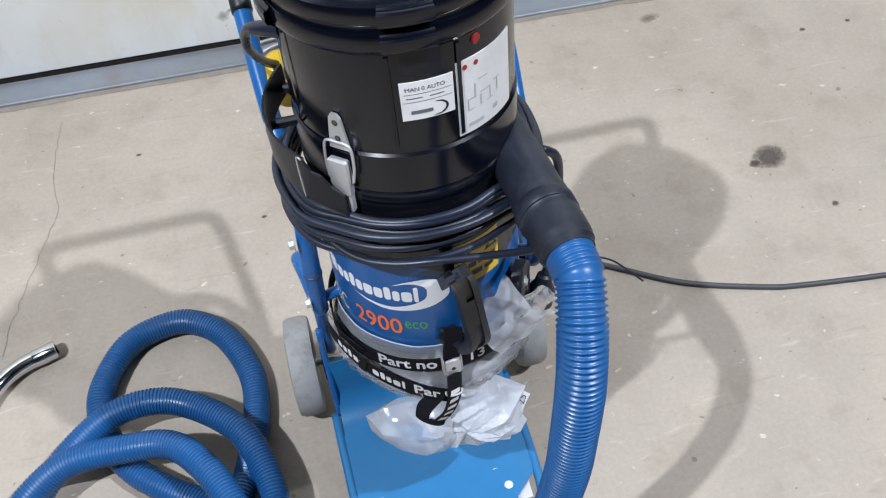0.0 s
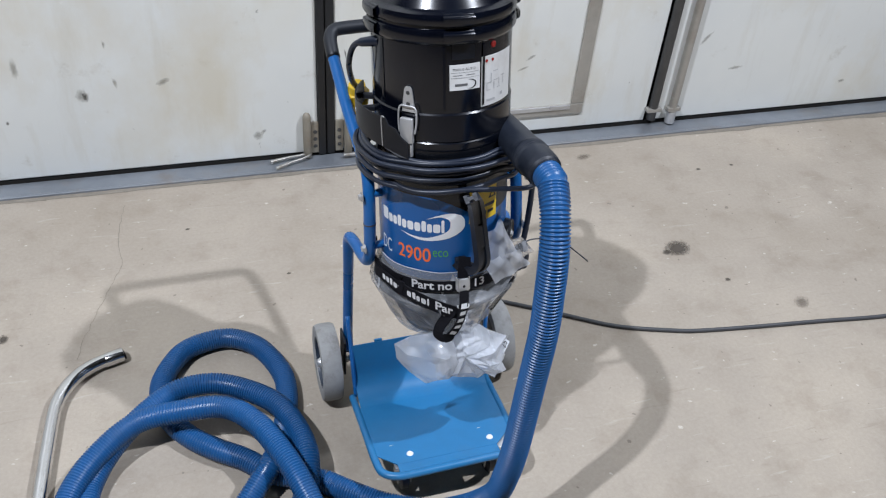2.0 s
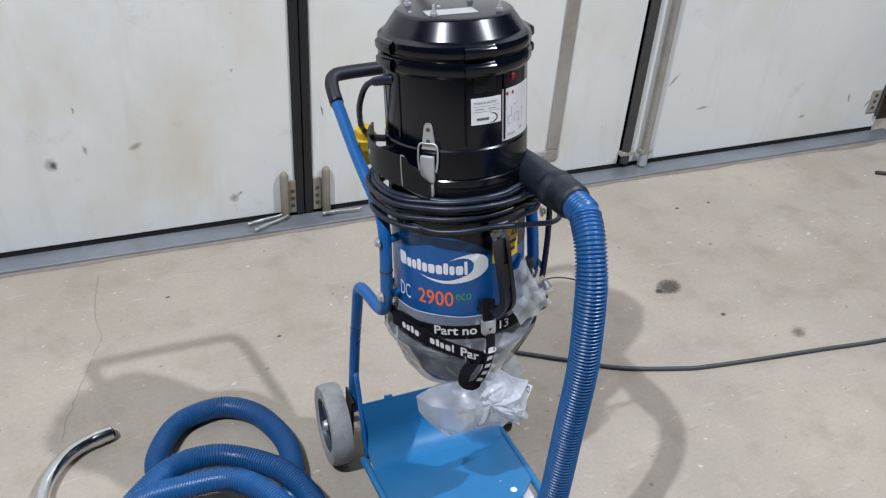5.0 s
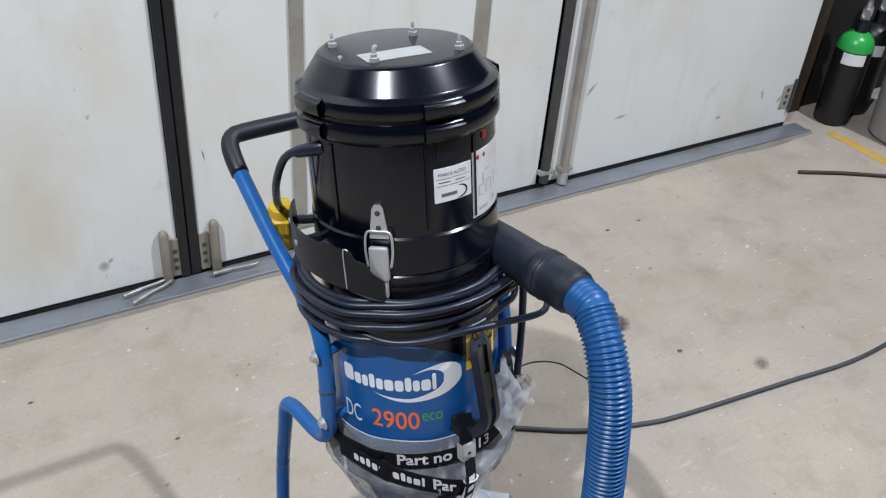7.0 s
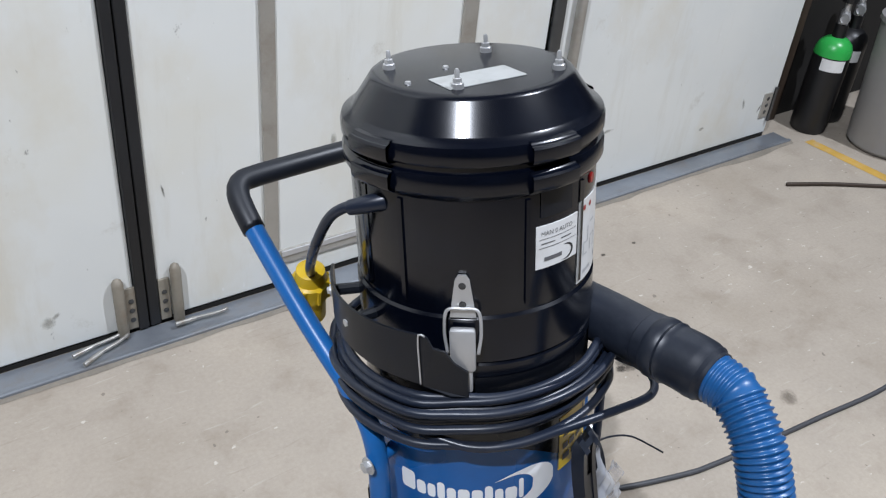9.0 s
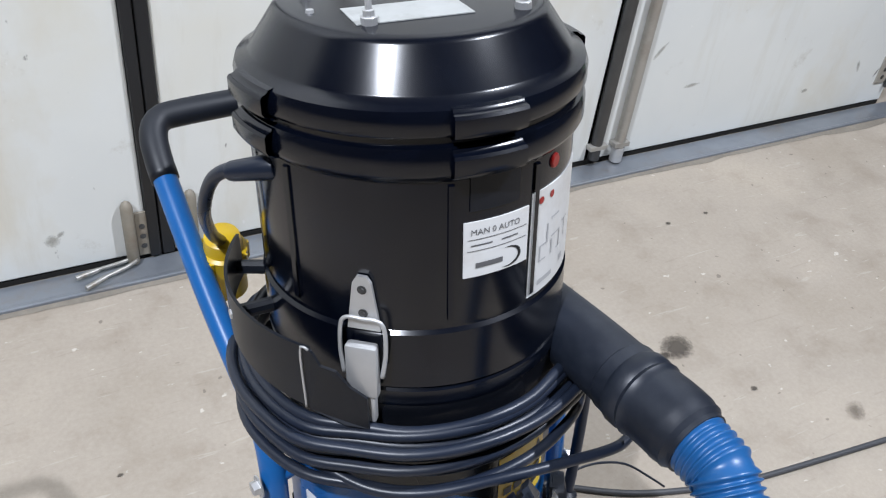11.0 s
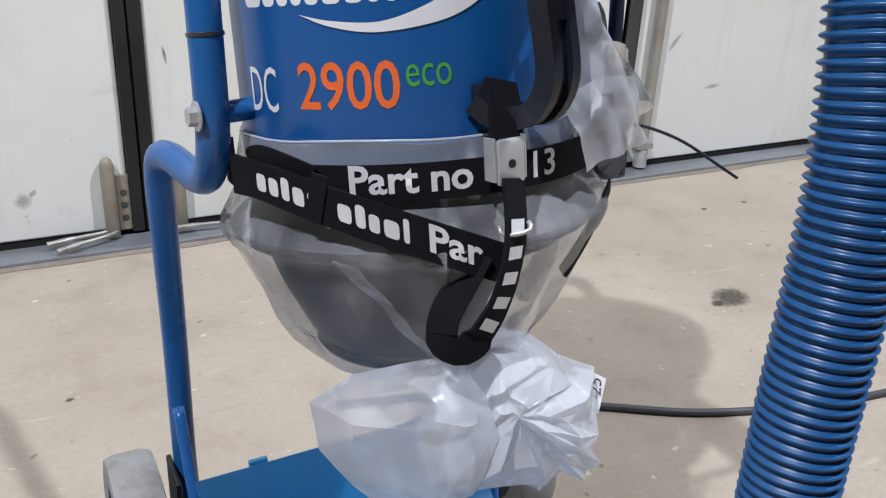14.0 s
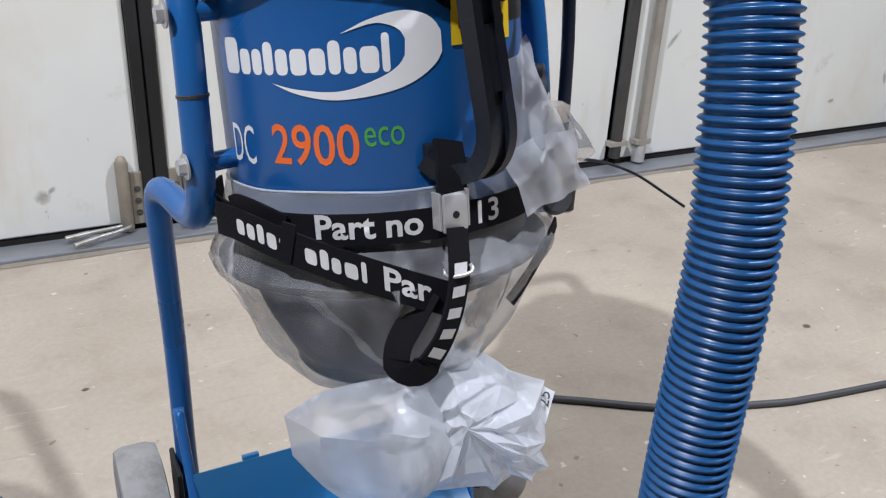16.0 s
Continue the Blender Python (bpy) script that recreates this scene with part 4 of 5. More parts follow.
bend = [(0.168, 0.254), (0.1655, 0.22)] + [(0.094 + 0.069 * math.cos(radians(a)), PL + 0.069 - 0.069 * math.sin(radians(a))) for a in range(0, 91, 9)]
row = [[panel.verts.new((x, y + d, z - d * 0.25)) for x, d in ((-0.193, 0), (0.147, 0), (0.147, 0.003), (-0.193, 0.003))] for y, z in bend]
for p, q in zip(row, row[1:]):
    for k in range(4):
        panel.faces.new((p[k], p[(k + 1) % 4], q[(k + 1) % 4], q[k]))
panel.faces.new(row[0])
panel.faces.new(row[-1][::-1])
part("back_panel", panel, PLATE_BLUE, tray, smooth="edges")
part("tab", box(-0.134, -0.114, 0.1715, 0.178, 0.225, 0.2575, 0.001), PLATE_BLUE, tray)
part("front_rail", tube([(-0.204, 0.150, PL - 0.006), (-0.200, 0.02, PL - 0.006), (-0.196, -0.10, PL - 0.006), (-0.186, -0.138, PL - 0.006), (-0.155, -0.156, PL - 0.006), (-0.10, -0.158, PL - 0.006), (0.06, -0.156, PL - 0.006), (0.11, -0.154, PL - 0.006), (0.140, -0.136, PL - 0.006), (0.148, -0.10, PL - 0.006), (0.152, 0.02, PL - 0.006), (0.153, 0.150, PL - 0.006)], 0.0095, 14, 0.008), PLATE_BLUE, tray, "rounded blue edge rail", smooth=True)
lipbm = bmesh.new()
box(-0.150, 0.098, -0.152, -0.1235, PL - 0.003, PL - 0.0005, 0, None, lipbm)
part("front_lip", lipbm, PLATE_BLUE, tray)
for x in (-0.113, 0.088):
    part("bolt", lathe([(0, PL + 0.0045), (0.005, PL + 0.004), (0.0078, PL + 0.0015), (0.0085, PL)], 16, m=Matrix.Translation((x, -0.098, 0))), WHITE, tray, "white domed bolt cap", smooth="edges")
part("brace", tube([(-0.1945, 0.196, 0.328), (-0.195, 0.187, 0.312), (-0.195, 0.168, 0.22), (-0.195, 0.148, 0.108)], 0.006, 12, 0.01), BLUE, trolley, "thin blue brace tube", smooth=True)
part("brace", tube([(0.1825, 0.222, 0.334), (0.180, 0.205, 0.305), (0.165, 0.178, 0.22), (0.150, 0.150, 0.108)], 0.006, 12, 0.01), BLUE, trolley, "thin blue brace tube", smooth=True)

# wheels on the axle, upright on the floor
AX, AZ, WR = 0.158, 0.104, 0.104


def wheel(x, s):
    m = INTO @ pose(x, AX, AZ, 0, 90 * s, 0)
    w = part("wheel", lathe([(0.070, -0.024), (0.088, -0.027), (0.100, -0.025), (WR, -0.015), (WR, 0.015), (0.100, 0.025), (0.088, 0.027), (0.070, 0.024), (0.070, -0.024)], 56, m=m), TYRE, vac, "grey solid rubber tyre", smooth="edges")
    rim = part("rim", lathe([(0.0, 0.012), (0.02, 0.012), (0.024, 0.020), (0.026, 0.008), (0.060, 0.006), (0.064, 0.022), (0.0705, 0.022), (0.0705, -0.022), (0.0, -0.022)], 48, m=m), RIM, w, "dark blue plastic rim", smooth="edges")
    for k in range(5):
        part("rib", box(0.026, 0.062, -0.003, 0.003, 0.006, 0.016, 0.001, m @ Matrix.Rotation(2 * math.pi * k / 5, 4, "Z")), RIM, w)
    part("hub_cap", lathe([(0.0, 0.028), (0.010, 0.027), (0.014, 0.020), (0.014, 0.012)], 20, m=m), STEEL, w, smooth="edges")
    return w


wheel(-0.229, -1)
wheel(0.243, 1)
part("axle", sweep([INTO @ Vector((-0.24, AX, AZ)), INTO @ Vector((0.25, AX, AZ))], 0.009, 14), STEEL, trolley, smooth="edges")
for x in (-0.187, 0.190):
    part("axle_plate", box(x - 0.003, x + 0.003, AX - 0.03, AX + 0.03, AZ - 0.03, AZ + 0.09, 0.002, INTO), SATIN, trolley, "dark axle plate")


def castor(x):
    top = MACHINE @ Vector((x, -0.098, PL - 0.003))
    r = 0.045
    c = part("castor", lathe([(0.020, -0.011), (0.036, -0.012), (r, -0.008), (r, 0.008), (0.036, 0.012), (0.020, 0.011), (0.0, 0.011), (0.0, -0.011), (0.020, -0.011)], 32, m=INTO @ pose(top.x, top.y + 0.02, r, 0, 90, 0)), MATT_RUBBER, tray, "small black castor", smooth="edges")
    for s in (-1, 1):
        part("fork", box(top.x + s * 0.016 - 0.0015, top.x + s * 0.016 + 0.0015, top.y - 0.012, top.y + 0.034, r - 0.012, top.z - 0.006, 0.001, INTO), STEEL, c, "zinc-plated castor fork")
    part("mount", box(top.x - 0.03, top.x + 0.03, top.y - 0.03, top.y + 0.04, top.z - 0.010, top.z - 0.004, 0.001, INTO), STEEL, c)
    return c


castor(-0.125)
castor(0.098)

# ---- lower end: clamping rim, hopper
part("rim_ring", lathe([(0.12, 0.545), (0.150, 0.545), (0.155, 0.549), (0.156, 0.556), (0.150, 0.562), (0.137, 0.566), (0.135, 0.590), (0.137, 0.612), (0.12, 0.614)], 96), SATIN, vac, "black clamping ring", smooth="edges")
hopper = part("hopper", lathe([(0.136, 0.548), (0.128, 0.53), (0.118, 0.50), (0.100, 0.462), (0.088, 0.444), (0.084, 0.441), (0.078, 0.441), (0.078, 0.46), (0.120, 0.54)], 80), HOPPER, vac, "smoky grey plastic hopper", smooth="edges")
part("bottom_ring", lathe([(0.086, 0.452), (0.092, 0.450), (0.094, 0.444), (0.090, 0.438), (0.080, 0.438), (0.078, 0.444), (0.084, 0.452), (0.086, 0.452)], 64), MATT_RUBBER, hopper, "black rubber ring", smooth=True)

# ---- hook levers
hook_line = [(-0.004, -0.138, 0.655), (0.008, -0.148, 0.645), (0.026, -0.163, 0.647), (0.034, -0.172, 0.670), (0.030, -0.173, 0.71), (0.024, -0.172, 0.76), (0.018, -0.176, 0.80), (0.010, -0.188, 0.826), (-0.002, -0.203, 0.836)]


def hook(line, turn, label):
    m = Matrix.Rotation(radians(turn), 4, "Z")
    pts = [m @ p for p in smooth_line(line, 40)]
    wide = m @ Vector((0.94, 0.33, 0)).normalized()
    h = part("bag_lever", ribbon(pts, pts, 0.026, 0.007, None, wide), MATT_RUBBER, vac, label, smooth="edges")
    for s in (-1, 1):
        part("rail", ribbon([p + wide * 0.0105 * s for p in pts], pts, 0.009, 0.016, None, wide), MATT_RUBBER, h, smooth="edges")
    part("web", ribbon([p for p in pts[17:26]], pts[17:26], 0.016, 0.013, None, wide), MATT_RUBBER, h, smooth="edges")
    part("foot", box(-0.014, 0.010, -0.1445, -0.134, 0.640, 0.668, 0.003, m), MATT_RUBBER, h, smooth="edges")
    return h


hook(hook_line, 0, "worn black plastic bag lever")
knob = INTO @ Vector((0.116, -0.110, 0.705))
disc = part("clamp_disc", sweep([knob + Vector((-0.006, 0.004, 0)), knob + Vector((-0.005, 0.0035, 0)), knob + Vector((0.005, -0.0035, 0)), knob + Vector((0.006, -0.004, 0))], lambda i: (0.028, 0.031, 0.031, 0.028)[i], 28), SATIN, vac, "black oval clamp disc", smooth="edges")
part("bolt", bolt_head(knob + Vector((0.006, -0.004, 0)), (0.8, -0.55, 0), 0.006, 0.004), STEEL, disc)
part("arm", ribbon([knob + Vector((-0.004, 0.003, z)) for z in (-0.06, -0.03, 0.0, 0.03)], [Vector((0.8, -0.55, 0))] * 4, 0.022, 0.008), SATIN, disc)

# ---- webbing straps
def belt(a0, a1, h0, h1, r, width, n=48):
    pts = [on_drum(a0 + (a1 - a0) * k / n, h0 + (h1 - h0) * k / n, r) for k in range(n + 1)]
    outs = [on_drum(a0 + (a1 - a0) * k / n, 0, 1) for k in range(n + 1)]
    return ribbon(pts, outs, width, 0.002)


strap = part("strap", belt(150, 500, 0.606, 0.606, 0.1530, 0.026, n=90), WEB, vac, "black woven strap with white lettering", smooth="edges")
part("print", wrap(letters("Part no", 0.0190, 0.0003, 0.0866, 0.0007), 0.1541, -131.0, 0.5995), THREAD, strap, "white woven letters", smooth=False)
part("print", wrap(letters("13", 0.0185, 0.0003, 0.0225, 0.0004), 0.1541, -80.5, 0.599), THREAD, strap, "white woven numerals")


def sling(a):
    """Height of the second strap by angle."""
    return 0.6095 - 0.060 * max(0, (a + 158) / 61) ** 1.35


steps = [-166 + 72 * k / 48 for k in range(49)]
second = part("second_strap", ribbon([on_drum(a, sling(a), 0.1670) for a in steps], [on_drum(a, 0, 1) for a in steps], 0.028, 0.002), WEB, vac, "black woven strap slung across", smooth="edges")
half = [(0.0035 + x * 1.13, 0.0035 + (x + w) * 1.13, -0.0068, -0.0068 + h * 1.15) for x, w, h in ((0.004, 0.008, 0.011), (0.0145, 0.0075, 0.011), (0.0245, 0.006, 0.014), (0.033, 0.008, 0.011), (0.0435, 0.009, 0.011), (0.063, 0.0085, 0.011), (0.074, 0.006, 0.014), (0.082, 0.0065, 0.011), (0.091, 0.009, 0.011), (0.1025, 0.0035, 0.015))]
blocks = bmesh.new()
for bar in half:
    add(blocks, soft_block(*bar, 0.0028))
part("print", wrap(blocks, 0.1681, -158, 0, sling), THREAD, second, "white woven blocks")
word = letters("Par", 0.0190, 0.0003, 0.037, 0.0007)
bmesh.ops.translate(word, verts=word.verts[:], vec=(0.1365, -0.0068, 0))
part("print", wrap(word, 0.1681, -158, 0, sling), THREAD, second, "white woven letters")
part("keeper", belt(-139.5, -135.5, 0.601, 0.598, 0.1690, 0.034, n=4), WEB, second)
fold = smooth_line([on_drum(-163, 0.620, 0.157), on_drum(-156, 0.626, 0.163), on_drum(-149, 0.622, 0.161), on_drum(-140, 0.612, 0.157)], 16)
part("folded_end", ribbon(fold, [on_drum(-155, 0, 1)] * 17, 0.014, 0.002), WEB, second, smooth="edges")

steps = [k / 20 for k in range(21)]
part("rear_strap", ribbon([on_drum(-36 - 24 * f, 0.568 - 0.058 * f, 0.166 - 0.026 * f) for f in steps], [on_drum(-36 - 24 * f, 0, 1) for f in steps], 0.016, 0.002), WEB, vac, "black strap running under the clamping ring", smooth="edges")

# hanging strap end: a loop below the buckle
fall = smooth_line([(-0.004, -0.173, 0.606), (-0.008, -0.181, 0.57), (-0.014, -0.180, 0.54), (-0.023, -0.176, 0.515), (-0.037, -0.171, 0.494), (-0.047, -0.164, 0.485), (-0.056, -0.157, 0.493), (-0.053, -0.155, 0.510), (-0.041, -0.157, 0.53), (-0.026, -0.161, 0.555)], 48)
outs = []
for i in range(49):
    d = (fall[min(48, i + 1)] - fall[max(0, i - 1)]).normalized()
    outs.append(Vector((0.5, -1, 0.3)) if i < 26 else Vector((-0.5, -0.9, -0.35)) if i < 34 else Vector((-0.8, -0.6, 0.4)))
loop = part("hanging_strap", ribbon(fall, outs, 0.024, 0.0022), WEB, vac, "black woven strap end hanging in a loop", smooth="edges")
marks = bmesh.new()
for i in range(7, 26, 4):
    d = (fall[i + 1] - fall[i - 1]).normalized()
    o = (outs[i] - d * outs[i].dot(d)).normalized()
    w = d.cross(o).normalized()
    c = fall[i] + o * 0.0016
    marks.faces.new([marks.verts.new(c + w * s * 0.0078 + d * t * 0.0046) for s, t in ((-1, -1), (1, -1), (1, 1), (-1, 1))])
part("print", marks, THREAD, loop, "white woven blocks")
bm = box(-0.0115, 0.0115, -0.006, 0.0, -0.017, 0.015, 0.003, Matrix.Translation((-0.004, -0.166, 0.618)) @ Matrix.Rotation(radians(6), 4, "Z"))
buckle = part("buckle", bm, STEEL, vac, "scratched zinc-plated cam buckle", smooth="edges")
for s in (-1, 1):
    part("cheek", box(s * 0.0128 - 0.001, s * 0.0128 + 0.001, -0.002, 0.010, -0.014, 0.016, 0.0005, Matrix.Translation((-0.004, -0.168, 0.618)) @ Matrix.Rotation(radians(6), 4, "Z")), STEEL, buckle)
# The hole is a black disc, its inner shade put into the colour.
part("hole", bolt_head((-0.004, -0.1718, 0.616), (0, -1, 0), 0.002, 0.0006), INK, buckle)
part("ring", tube([(-0.0195, -0.179, 0.576), (-0.0200, -0.183, 0.5715), (-0.0085, -0.1845, 0.570), (0.0030, -0.183, 0.5715), (0.0030, -0.179, 0.576)], 0.0016, 8, 0.004), STEEL, buckle, "bright wire loop", smooth=True)
part("upper_strap", ribbon(smooth_line([(0.006, -0.142, 0.668), (0.003, -0.152, 0.655), (-0.001, -0.160, 0.645), (-0.003, -0.164, 0.632)], 12), [Vector((0.1, -1, 0.2))] * 13, 0.026, 0.004), WEB, buckle, "black webbing over the buckle", smooth="edges")


# ---------------------------------------------------------------- clear dust bag drawn over the drum's foot
bag = thing("dust_bag", "clear polythene dust bag strapped under the drum, crumpled and tied", "plastic bag", MACHINE)
skin = bmesh.new()
prof = [(0.1400, 0.632), (0.1412, 0.627), (0.143, 0.618), (0.1475, 0.60), (0.149, 0.585), (0.156, 0.572), (0.163, 0.558), (0.160, 0.545), (0.150, 0.532), (0.143, 0.515), (0.134, 0.495), (0.125, 0.475), (0.112, 0.455), (0.096, 0.436), (0.075, 0.422), (0.045, 0.415)]
def zigzag(v):
    """Triangle wave between -1 and 1."""
    return 4 * abs((v % 1) - 0.5) - 1


def creases(p, seed, size):
    """Sharp straight folds in several directions at once."""
    rng = random.Random(seed)
    q = p + 0.010 * Vector((noise.noise(p * 9), noise.noise(p * 9 + Vector((5, 0, 0))), noise.noise(p * 9 + Vector((0, 5, 0)))))
    out = 0.0
    for k in range(4):
        d = Vector((rng.uniform(-1, 1), rng.uniform(-0.5, 0.5), rng.uniform(-1, 1))).normalized()
        w = size * (1.0, 0.72, 0.5, 0.36)[k]
        out += zigzag(q.dot(d) / w + rng.random()) * (0.40, 0.28, 0.2, 0.12)[k]
    return out


rings = []
for k in range(180):
    a = 2.0 * k
    ring = []
    for j in range(3 * len(prof) - 2):
        i, f = divmod(j, 3)
        (r, h), (r1, h1) = prof[i], prof[min(i + 1, len(prof) - 1)]
        r, h = r + (r1 - r) * f / 3, h + (h1 - h) * f / 3
        g = min(1, max(0, (j / 3 - 3.5) / 6))
        c = creases(Vector(on_drum(a, h * 0.6, 0.15)), 12, 0.13)
        c2 = noise.noise(Vector((math.cos(radians(a)) * 4, math.sin(radians(a)) * 4, h * 14)))
        pucker = zigzag(a * 46 / 360 + 0.9 * noise.noise(Vector((math.cos(radians(a)) * 3, math.sin(radians(a)) * 3, h * 9))))
        fold = pucker * 0.0028 * math.exp(-((h - 0.553) / 0.020) ** 2) + c * (0.0015 + 0.009 * g) + c2 * (0.001 + 0.003 * g)
        up = 0.004 * noise.noise(Vector((math.cos(radians(a)) * 2, math.sin(radians(a)) * 2, 3))) if j < 6 else 0
        ring.append(skin.verts.new(on_drum(a, h + up, max(r - 0.0015, r + fold) if i < 8 else r + fold)))
    rings.append(ring)
hem = [p[0].co.copy() for p in rings[85:180]]
for k in range(180):
    p, q = rings[k], rings[(k + 1) % 180]
    for j in range(len(p) - 1):
        skin.faces.new((p[j], q[j], q[j + 1], p[j + 1]))
part("upper_film", skin, FILM, bag, "clear wrinkled film", smooth="edges")
part("hem", sweep([p * 1.0 for p in hem], 0.0011, 6), BAG, bag, "white film edge", smooth=True)


def crumple(outline, heart, front, rear, seed, amount, rings=7):
    """A crumpled bag end: flat facets between sharp folds that run out from the heart, inside an angular outline of (x, z)."""
    rng = random.Random(seed)
    rim = []
    for (x0, z0), (x1, z1) in zip(outline, outline[1:] + outline[:1]):
        for f in (0.0,):
            rim.append(Vector((x0 + (x1 - x0) * f, 0, z0 + (z1 - z0) * f)))
    count = len(rim)
    bm = bmesh.new()
    edge = [bm.verts.new((p.x, heart[1] + rng.uniform(-0.4, 0.4) * amount, p.z)) for p in rim]
    for face, depth in ((-1, front), (1, rear)):
        pleat = [rng.uniform(-1, 1) for p in rim]
        rows = []
        for k in range(1, rings):
            row = []
            for j, p in enumerate(rim):
                f = (k + rng.uniform(-0.38, 0.38)) / rings
                away = rng.uniform(-0.3, 0.3)
                q = p.lerp(rim[(j + (1 if away > 0 else -1)) % count], abs(away))
                bulge = math.sqrt(max(0, 1 - f ** 2.2))
                y = heart[1] + face * depth * bulge + amount * (0.75 * pleat[j] * min(1, 2 * f) + 0.6 * rng.uniform(-1, 1)) * (1.1 - f)
                row.append(bm.verts.new((heart[0] + (q.x - heart[0]) * f, y, heart[2] + (q.z - heart[2]) * f)))
            rows.append(row)
        rows.append(edge)
        mid = bm.verts.new((heart[0], heart[1] + face * depth, heart[2]))
        for j in range(count):
            bm.faces.new((mid, rows[0][j], rows[0][(j + 1) % count]))
        for p, q in zip(rows, rows[1:]):
            for j in range(count):
                i = (j + 1) % count
                for tri in (((p[j], p[i], q[i]), (p[j], q[i], q[j])) if rng.random() < 0.5 else ((p[j], p[i], q[j]), (p[i], q[i], q[j]))):
                    bm.faces.new(tri)
    old = set(bm.verts)
    bmesh.ops.subdivide_edges(bm, edges=bm.edges[:], cuts=1, use_grid_fill=True)
    for v in bm.verts:
        if v not in old:
            v.co += Vector((rng.uniform(-1, 1), rng.uniform(-1, 1), rng.uniform(-1, 1))) * amount * 0.08
    return bm


part("tied_end", crumple([(-0.02, 0.43), (0.004, 0.461), (0.04, 0.458), (0.063, 0.446), (0.085, 0.425), (0.125, 0.402), (0.118, 0.375), (0.122, 0.352), (0.112, 0.338), (0.128, 0.306), (0.108, 0.314), (0.100, 0.303), (0.085, 0.312), (0.060, 0.302), (0.040, 0.316), (0.0, 0.322), (-0.03, 0.328), (-0.04, 0.38)], (0.006, -0.092, 0.414), 0.062, 0.05, 5, 0.015, 4), BAG, bag, "milky crumpled bag end")
part("inner_folds", crumple([(-0.03, 0.42), (0.01, 0.448), (0.05, 0.436), (0.088, 0.408), (0.100, 0.365), (0.088, 0.330), (0.045, 0.326), (0.0, 0.332), (-0.045, 0.345), (-0.055, 0.39)], (0.02, -0.090, 0.395), 0.035, 0.03, 17, 0.020, 3), THIN_BAG, bag, "creased film inside the bag")
part("billow", crumple([(-0.03, 0.455), (-0.105, 0.458), (-0.140, 0.444), (-0.137, 0.405), (-0.113, 0.366), (-0.07, 0.316), (-0.03, 0.322), (0.0, 0.335), (0.02, 0.38), (0.005, 0.43)], (-0.030, -0.100, 0.412), 0.052, 0.03, 11, 0.006, 4), THIN_BAG, bag, "half-clear billow of film", smooth="edges")


def flap(corners, seed, sag=0.008):
    """A loose creased tongue of film between four corners."""
    bm = bmesh.new()
    a, b, c, d = [Vector(p) for p in corners]
    out = (b - a).cross(d - a).normalized()
    grid = []
    for i in range(33):
        u = i / 32
        row = []
        for j in range(25):
            w = j / 24
            p = a.lerp(b, u).lerp(d.lerp(c, u), w)
            q = p * 26 + Vector((seed, 0, 0))
            edge = 0.5 * Vector((noise.noise(q), noise.noise(q + Vector((9, 0, 0))), noise.noise(q + Vector((0, 9, 0)))))
            row.append(bm.verts.new(p + (edge + out * creases(p, int(seed) + 3, 0.07) * 0.9) * sag))
        grid.append(row)
    for i in range(32):
        for j in range(24):
            bm.faces.new((grid[i][j], grid[i + 1][j], grid[i + 1][j + 1], grid[i][j + 1]))
    return bm


for k, c in enumerate((((0.09, -0.06, 0.345), (0.135, -0.03, 0.305), (0.140, -0.03, 0.272), (0.10, -0.06, 0.31)),
                       ((0.085, -0.10, 0.375), (0.125, -0.08, 0.402), (0.140, -0.06, 0.380), (0.11, -0.08, 0.345)))):
    part("flap", flap(c, 3.0 * k, 0.004), BAG, bag, smooth="edges")
# loose film pulled up beside the lever
for k, c in enumerate((((0.050, -0.150, 0.725), (0.085, -0.135, 0.745), (0.125, -0.135, 0.655), (0.055, -0.158, 0.645)),
                       ((0.045, -0.160, 0.660), (0.130, -0.135, 0.660), (0.165, -0.105, 0.600), (0.070, -0.160, 0.600)),
                       ((0.095, -0.135, 0.690), (0.140, -0.120, 0.680), (0.175, -0.090, 0.625), (0.120, -0.130, 0.610)))):
    part("loose_film", flap(c, 20 + 3.0 * k, 0.012), THIN_BAG, bag, smooth="edges")
# folds of film standing off the hopper
for k, c in enumerate(((on_drum(-137, 0.553, 0.160), on_drum(-129, 0.549, 0.163), on_drum(-104, 0.445, 0.104), on_drum(-113, 0.452, 0.100)),
                       (on_drum(178, 0.553, 0.162), on_drum(-172, 0.550, 0.164), on_drum(-160, 0.440, 0.108), on_drum(-172, 0.445, 0.106)),
                       (on_drum(-92, 0.545, 0.160), on_drum(-70, 0.550, 0.163), on_drum(-76, 0.450, 0.120), on_drum(-98, 0.450, 0.112)))):
    part("fold", flap(c, 40 + 5.0 * k, 0.006), THIN_BAG if k == 0 else FILM, bag, smooth="edges")
# numbered tip of the bag, turned up
face = Matrix.Translation((0.114, -0.103, 0.390)) @ Vector((0.05, -0.78, 0.62)).to_track_quat("Z", "Y").to_matrix().to_4x4() @ Matrix.Rotation(radians(58), 4, "Z")
part("tip", flap([face @ Vector(q) for q in ((-0.022, -0.006, -0.002), (0.013, -0.012, 0), (0.016, 0.009, 0), (-0.020, 0.012, -0.004))], 9.0, 0.0016), BAG, bag, smooth="edges")
num = letters("25", 0.012)
bmesh.ops.transform(num, matrix=face @ Matrix.Translation((-0.007, -0.005, 0.0030)), verts=num.verts[:])
part("print", num, INK, bag, "handwritten number in dark ink")

# ---------------------------------------------------------------- suction hose
PITCH = 0.0069


